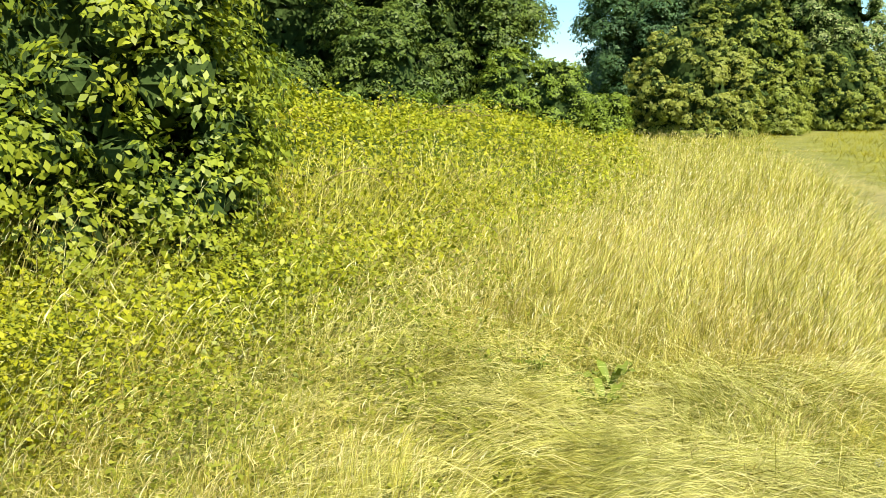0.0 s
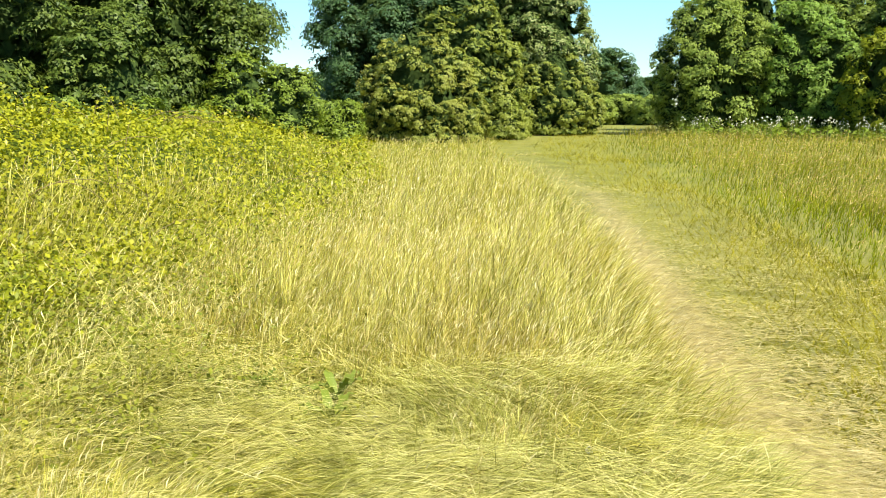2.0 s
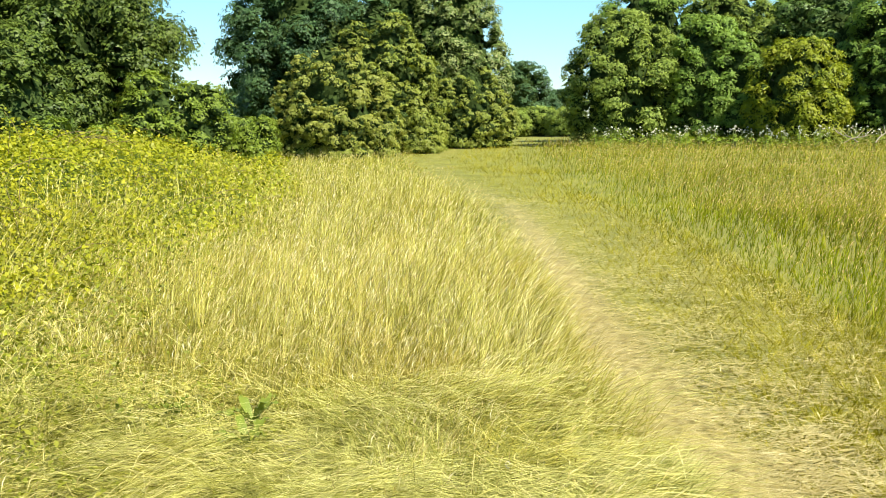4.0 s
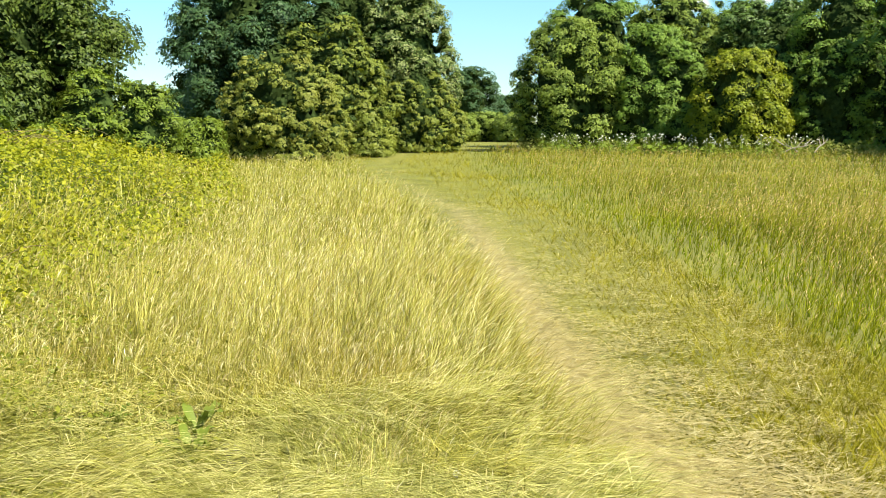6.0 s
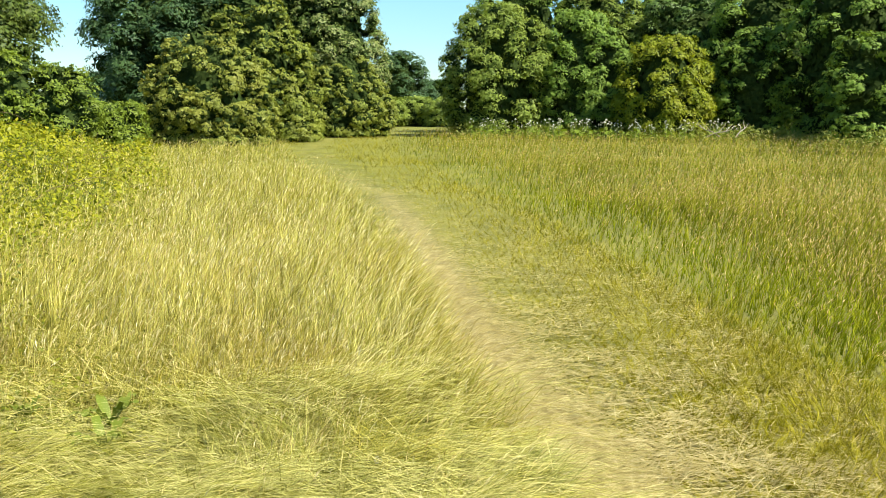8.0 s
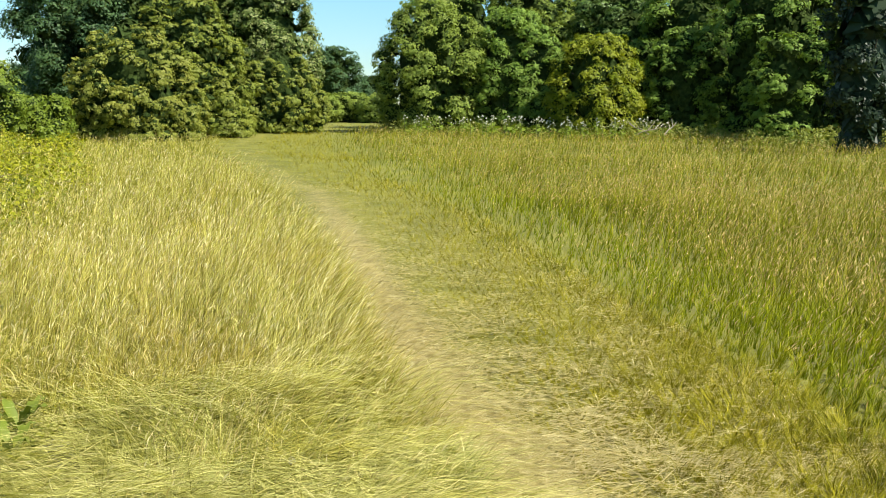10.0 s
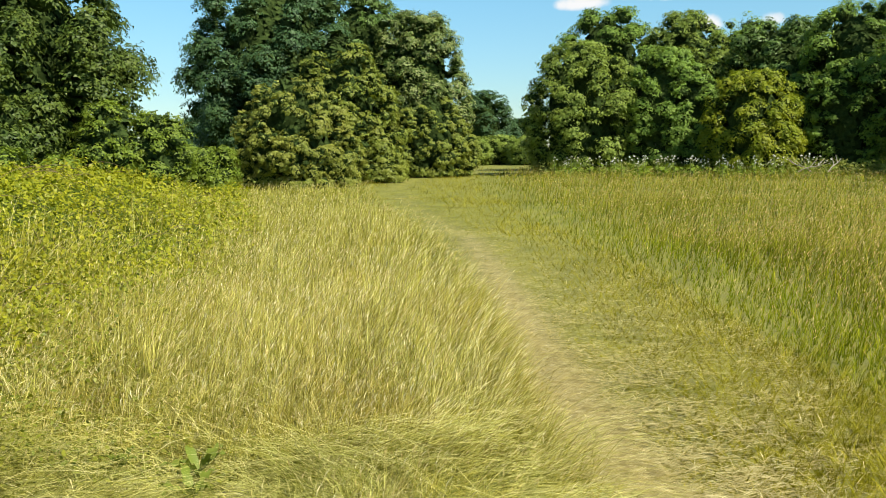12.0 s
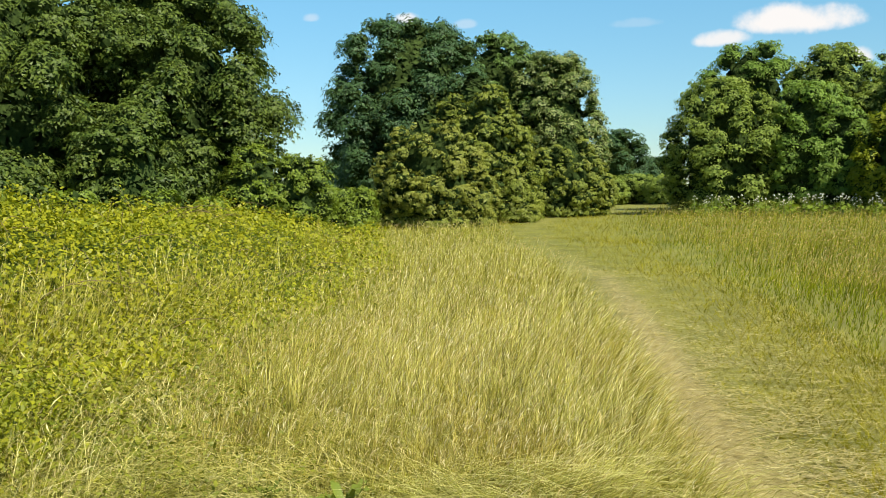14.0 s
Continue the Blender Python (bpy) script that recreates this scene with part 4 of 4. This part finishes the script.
lush = rng.random(n) < 0.85 * smooth(0.0, 0.2, rise) * smooth(0.95, 0.5, rise) * smooth(30, 10, r) + 0.12
blade_p, lush_p, head_p = [], [], []
for pick, segs, into in ((near & ~lush, 3, blade_p), (~near & ~lush, 2, blade_p), (near & lush, 3, lush_p), (~near & lush, 2, lush_p)):
    rt = np.stack([x, y, land(x, y)], 1)[pick]
    k = pick.sum()
    p, tips, ways = grass(rt, hgt[pick], wind[pick], 0.02 + 0.18 * rng.random(k), bow[pick], wide[pick], segs)
    into.append(p)
    some = (stem[pick] | (rng.random(k) < 0.75 * smooth(0.4, 1.0, rise[pick]))) & (rise[pick] > 0.1)
    m = some.sum()
    head_p.append(heads(tips[some], ways[some], 0.035 + 0.05 * rng.random(m), (0.0026 + 0.00058 * r[pick][some]) * (0.5 + 0.9 * rng.random(m))))
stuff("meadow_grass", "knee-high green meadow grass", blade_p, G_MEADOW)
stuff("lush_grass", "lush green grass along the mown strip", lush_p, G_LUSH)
stuff("meadow_seed_heads", "reddish brown seed heads over the meadow", head_p, G_SEED)

# the same meadow behind and beside the standing place
x, y, r = ring_points(90000, 0.35, 16, 60, 320)
ok = (np.abs(x - track_x(y)) > 0.25) & (thicket_x(y) - x < 0.4) & (rng.random(len(x)) < (r / 3.0) ** 2 + 0.004)
x, y, r = x[ok][:10000], y[ok][:10000], r[ok][:10000]
n = len(x)
low = smooth(0.4, 1.6, np.abs(x - 1.2))
p, _, _ = grass(np.stack([x, y, land(x, y)], 1), (0.1 + 0.35 * low) * (0.6 + 0.7 * rng.random(n)), 0.2 + 1.4 * rng.normal(size=n), 0.05 + 0.3 * rng.random(n), 0.5 + 0.9 * rng.random(n), (0.006 + 0.0016 * r), 2)
stuff("rough_grass", "rough yellow-green grass beside the path", [p], G_MOWN)
x, y, r = ring_points(30000, 0.35, 4.0, -75, 78)
ok = (np.abs(x - track_x(y)) > 0.25) & (r < 3.2) & (thicket_x(y) - x < 0.4) & (rng.random(len(x)) < (r / 3.2) ** 2 + 0.004)
x, y, r = x[ok][:9000], y[ok][:9000], r[ok][:9000]
n = len(x)
p, _, _ = grass(np.stack([x, y, land(x, y)], 1), 0.08 + 0.14 * rng.random(n), 0.2 + 1.4 * rng.normal(size=n), 0.3 + 0.6 * rng.random(n), 0.9 + 0.8 * rng.random(n), 0.004 + 0.0008 * r, 2)
stuff("trampled_grass", "short trampled grass at the path's near end", [p], G_MOWN)

# leafy weeds at the foot of the brambles
x, y, r = ring_points(150000, 3.0, 20, 10, 62, 0.4)
inward = thicket_x(y) - x
ok = (inward > -2.6) & (inward < 0.4) & (rng.random(len(x)) < 0.15 + 0.7 * tufts(x, y, 0.5, 21)) & (rng.random(len(x)) < np.maximum(smooth(-2.8, -0.6, inward), 0.8 * smooth(5.5, 4.0, y))) & (rng.random(len(x)) < smooth(13, 7, y))
x, y, r, inward = (w[ok][:34000] for w in (x, y, r, inward))
n = len(x)
top = (0.25 + 0.5 * smooth(-2.4, 0.0, inward)) * (0.6 + 0.7 * tufts(x, y, 0.35, 22))
at = np.stack([x, y, land(x, y) + top * rng.random(n) ** 0.6], 1)
v, q = leaf_quads(at, np.array([0, 0, 1.2]) + rng.normal(size=(n, 3)) * 0.6, (0.020 + 0.0024 * r) * (0.6 + 0.8 * rng.random(n)), 0.5, 0.1)
tagged(new("weeds", np_mesh("weeds", v, q, material=L_WEED)), "low leafy weeds at the foot of the brambles", "weeds", kind="stuff")

# grey-green tufts at the path's near edge
cx, cy = rng.uniform(-0.35, 0.55, 30), rng.uniform(3.0, 4.5, 30)
who = rng.integers(0, 30, 9500)
n = len(who)
a, q = rng.random(n) * 6.28, 0.17 * np.sqrt(rng.random(n))
x, y = cx[who] + q * np.cos(a), cy[who] + q * np.sin(a)
p, _, _ = grass(np.stack([x, y, land(x, y)], 1), 0.14 + 0.22 * rng.random(n), a + 0.7 * rng.normal(size=n), 0.1 + 1.6 * q, 0.7 + 1.0 * rng.random(n), (0.0018 + 0.0014 * rng.random(n)), 3)
stuff("tuft_grass", "fine grey-green tufts of grass beside the path", [p], G_TUFT)

# tall pale stalks with nodding tops, standing singly or in broken sheaves
x, y, r = ring_points(16000, 3.0, 18, -4, 60)
ok = (thicket_x(y) - x < 1.5) & (x < left_edge(y) - 0.15) & (tufts(x, y, 0.55, 51) > 0.42)
x, y, r = x[ok][:3200], y[ok][:3200], r[ok][:3200]
n = len(x)
beaten = lodged_at(x, y)
foot = np.clip(thicket_h(x, y) - 0.3, 0, 2) * smooth(0.0, 0.8, thicket_x(y) - x)
p, tips, ways = grass(np.stack([x, y, land(x, y) + foot], 1), (0.52 + 0.3 * rng.random(n)) * (1 - 0.3 * beaten), 0.2 + 5.0 * (tufts(x, y, 0.55, 52) - 0.5) + 0.5 * rng.normal(size=n), 0.05 + 0.25 * rng.random(n) + 0.8 * beaten,
                      0.5 + 1.0 * tufts(x, y, 0.55, 53) + 0.4 * rng.random(n) + 0.4 * beaten, 0.0020 + 0.0014 * rng.random(n) + 0.00025 * r, 5)
stuff("straw_stalks", "bleached tall grass stalks with nodding tops", [p, heads(tips, ways, 0.08 + 0.05 * rng.random(n), 0.004 + 0.0025 * rng.random(n))], G_STRAW)

# dry stalks standing among the near brambles
x, y, r = ring_points(6000, 3.2, 9, 26, 64)
inward = thicket_x(y) - x
ok = (inward > -1.4) & (inward < 2.6) & (tufts(x, y, 0.6, 61) > 0.35)
x, y, r = x[ok][:800], y[ok][:800], r[ok][:800]
n = len(x)
foot = np.maximum(thicket_h(x, y) - 0.4, 0)
p, tips, ways = grass(np.stack([x, y, land(x, y) + foot], 1), 0.5 + 0.4 * rng.random(n), 0.2 + 1.4 * rng.normal(size=n), 0.05 + 0.3 * rng.random(n), 0.4 + 1.1 * rng.random(n), 0.0022 + 0.0016 * rng.random(n), 5)
stuff("bramble_stalks", "bleached grass stalks with seed heads among brambles", [p, heads(tips, ways, 0.07 + 0.06 * rng.random(n), 0.006 + 0.004 * rng.random(n))], G_STRAW)

# nettles and low growth before the wood
x, y, r = ring_points(120000, 42, 64, -44, -3)
ring = np.interp(np.degrees(np.arctan2(x, y)), [3, 8, 19, 26, 30, 44], [56, 55, 51, 45, 42.5, 42])
ok = (r > ring) & (r < ring + 5)
x, y, r, ring = (w[ok][:12000] for w in (x, y, r, ring))
n = len(x)
top = (0.35 + 0.65 * tufts(x, y, 1.3, 31)) * smooth(-0.3, 2.0, r - ring)
at = np.stack([x, y, land(x, y) + 0.05 + top * rng.random(n) ** 0.5], 1)
v, q = leaf_quads(at, np.array([0, 0, 0.8]) + rng.normal(size=(n, 3)) * 0.6, 0.15 * (0.6 + 0.8 * rng.random(n)), 0.5, 0.1)
tagged(new("nettles", np_mesh("nettles", v, q, material=L_NETTLE)), "bank of green nettles before the wood", "nettles", kind="stuff")


# ---- tall white umbels along the wood ----
def umbel():
    global rng
    rng = np.random.default_rng(303)
    root = new("hogweed")
    tagged(root, "white-flowered hogweed standing before the wood", "wildflower", "hogweed along the wood")
    v, q, _, _ = tube(np.stack([np.zeros(5), 0.04 * np.sin(np.linspace(0, 2, 5)), np.linspace(-0.05, 1.0, 5)], 1), np.linspace(0.022, 0.012, 5), 5)
    mesh_part("stem", np_mesh("stem", v, q, material=UMBEL_STEM), root)
    for k, (dx, dy, z, s) in enumerate(((0, 0.03, 1.02, 0.085), (0.17, 0.05, 0.92, 0.06), (-0.15, -0.06, 0.86, 0.05))):
        ring, turn = np.repeat([0.55, 1.0], 10), np.tile(np.arange(10) * 0.6283, 2)
        rr = 0.62 * s * ring * (1 + 0.25 * rng.normal(size=20))
        v = np.stack([dx + rr * np.cos(turn), dy + rr * np.sin(turn), z - 1.2 * rr ** 2 / s + 0.012 * rng.normal(size=20)], 1)
        v = np.concatenate([v, [[dx, dy, z + 0.01], [dx, dy, z - 0.05]]])
        i = np.arange(10)
        w = (i + 1) % 10
        q = np.stack([i, w, 10 + w, 10 + i], 1)
        t = np.concatenate([np.stack([i, w, np.full(10, 20)], 1), np.stack([10 + w, 10 + i, np.full(10, 21)], 1)])
        mesh_part("flower_head", np_mesh("flower_head", v, q, t, material=WHITE), root, "flat white flower head")
    n = 14
    at = np.stack([0.16 * rng.normal(size=n), 0.16 * rng.normal(size=n), 0.15 + 0.5 * rng.random(n)], 1)
    v, q = leaf_quads(at, np.array([0, 0, 1.0]) + 0.5 * rng.normal(size=(n, 3)), 0.2 + 0.1 * rng.random(n), 0.7, 0.1)
    mesh_part("leaves", np_mesh("leaves", v, q, material=L_FRESH), root)
    return root


hog = umbel()
rng = np.random.default_rng(304)
spots = []
for k in range(95):
    az = -3.6 - 16.5 * rng.random() if k < 70 else -12 - 7 * rng.random()
    spots.append((az, 51.5 + 4.0 * rng.random() + (3 if az > -8 else 0), 0.7 + 0.55 * rng.random(), rng.random() * 360))
for k, (az, d, s, turn) in enumerate(spots):
    X, Y = -math.sin(radians(az)) * d, math.cos(radians(az)) * d
    m = pose(X, Y, float(land(np.array(X), np.array(Y))), 0, 0, turn)
    if k:
        copy_thing(hog, m @ Matrix.Scale(s, 4))
    else:
        hog.matrix_basis = m


# ---- broad-leaved docks, a stone and fallen branches ----
def dock(x, y, size, turn, label):
    global rng
    rng = np.random.default_rng(int(1000 + 100 * abs(x) + 10 * y))
    root = new("dock_plant")
    root.location = (x, y, float(land(np.array(x), np.array(y))) + 0.24)
    tagged(root, label, "weed", "docks")
    for k in range(7):
        a = turn + k * 0.9 + 0.3 * rng.normal()
        ln, wd, up = size * (0.6 + 0.6 * rng.random()), size * 0.22, 0.6 + 0.7 * rng.random()
        u = np.linspace(0, 1, 8)
        half = wd * np.sin(math.pi * np.clip(u * 0.92 + 0.06, 0, 1)) ** 0.8 * 0.5
        ridge = np.stack([np.cos(a) * ln * u * math.cos(up), np.sin(a) * ln * u * math.cos(up), ln * (u * math.sin(up) - 0.35 * u ** 3)], 1)
        side = np.array([-np.sin(a), np.cos(a), 0.0])
        rim = np.array([0, 0, 1.0])
        wave = 0.012 * np.sin(u * 19 + k)[:, None]
        v = np.concatenate([ridge - side * half[:, None] + rim * (0.25 * half[:, None] + wave), ridge, ridge + side * half[:, None] + rim * (0.25 * half[:, None] - wave)])
        i = np.arange(7)
        q = np.concatenate([np.stack([i, i + 1, 8 + i + 1, 8 + i], 1), np.stack([8 + i, 8 + i + 1, 16 + i + 1, 16 + i], 1)])
        mesh_part("leaf", np_mesh("leaf", v, q, material=L_DOCK), root)
    return root


dock(-1.26, 4.03, 0.22, 0.4, "bright green dock with broad upright leaves in flattened grass")
dock(-1.20, 3.75, 0.19, 2.0, "small dock with broad pale green leaves in flattened grass")
dock(-1.65, 4.10, 0.14, 1.0, "low dark dock in flattened grass")

stone_bm = bmesh.new()
bmesh.ops.create_icosphere(stone_bm, subdivisions=3, radius=0.5)
for vert in stone_bm.verts:
    vert.co *= 1 + 0.22 * noise.noise(vert.co * 2.3) + 0.08 * noise.noise(vert.co * 6.0)
    vert.co = Vector((vert.co.x * 0.17, vert.co.y * 0.12, vert.co.z * 0.14))
stone_me = bpy.data.meshes.new("stone")
stone_bm.to_mesh(stone_me)
stone_me.materials.append(STONE)
stone = tagged(new("stone", stone_me), "small grey stone lying in flattened grass", "stone")
stone.location = (-1.16, 4.24, float(land(np.array(-1.16), np.array(4.24))) + 0.06)


def clover(x, y):
    global rng
    rng = np.random.default_rng(77)
    root = new("white_clover")
    root.location = (x, y, float(land(np.array(x), np.array(y))))
    tagged(root, "single white clover flower among flattened grass", "wildflower")
    u = np.linspace(0, 1, 5)
    v, q, _, _ = tube(np.stack([0.02 * u, 0.01 * u * u, -0.02 + 0.27 * u], 1), 0.002 + 0 * u, 4)
    mesh_part("stem", np_mesh("stem", v, q, material=UMBEL_STEM), root)
    d = rng.normal(size=(60, 3))
    d /= np.linalg.norm(d, axis=1, keepdims=True)
    v, q = leaf_quads(np.array([0.02, 0.01, 0.26]) + 0.014 * d, d + 0.3 * rng.normal(size=(60, 3)), np.full(60, 0.012), 0.5, 0.1)
    mesh_part("flower_head", np_mesh("flower_head", v, q, material=WHITE), root)


clover(-0.10, 3.62)


def fallen_branch(az, dist, length, turn, rise):
    x0, y0 = -math.sin(radians(az)) * dist, math.cos(radians(az)) * dist
    root = new("fallen_branch")
    root.location = (x0, y0, float(land(np.array(x0), np.array(y0))))
    tagged(root, "bleached bare fallen branch lying before the wood", "branch", "fallen branches")
    u = np.linspace(0, 1, 8)
    pts = np.stack([np.cos(turn) * length * u, np.sin(turn) * length * u, 0.35 + rise * u + 0.06 * np.sin(u * 6)], 1)
    v, q, _, _ = tube(pts, 0.035 * (1 - 0.6 * u), 6)
    mesh_part("limb", np_mesh("limb", v, q, material=DEADWOOD), root)
    for k in (3, 5):
        w = np.linspace(0, 1, 5)
        p2 = pts[k] + np.stack([0.5 * w * np.cos(turn + 0.8), 0.5 * w * np.sin(turn + 0.8), 0.4 * w], 1)
        v, q, _, _ = tube(p2, 0.025 * (1 - 0.6 * w), 5)
        mesh_part("twig", np_mesh("twig", v, q, material=DEADWOOD), root)


fallen_branch(-18.2, 51.0, 1.3, -0.3, 0.5)
fallen_branch(-19.8, 50.5, 1.0, 0.6, 0.7)
fallen_branch(-18.9, 51.5, 1.1, 2.6, 0.6)
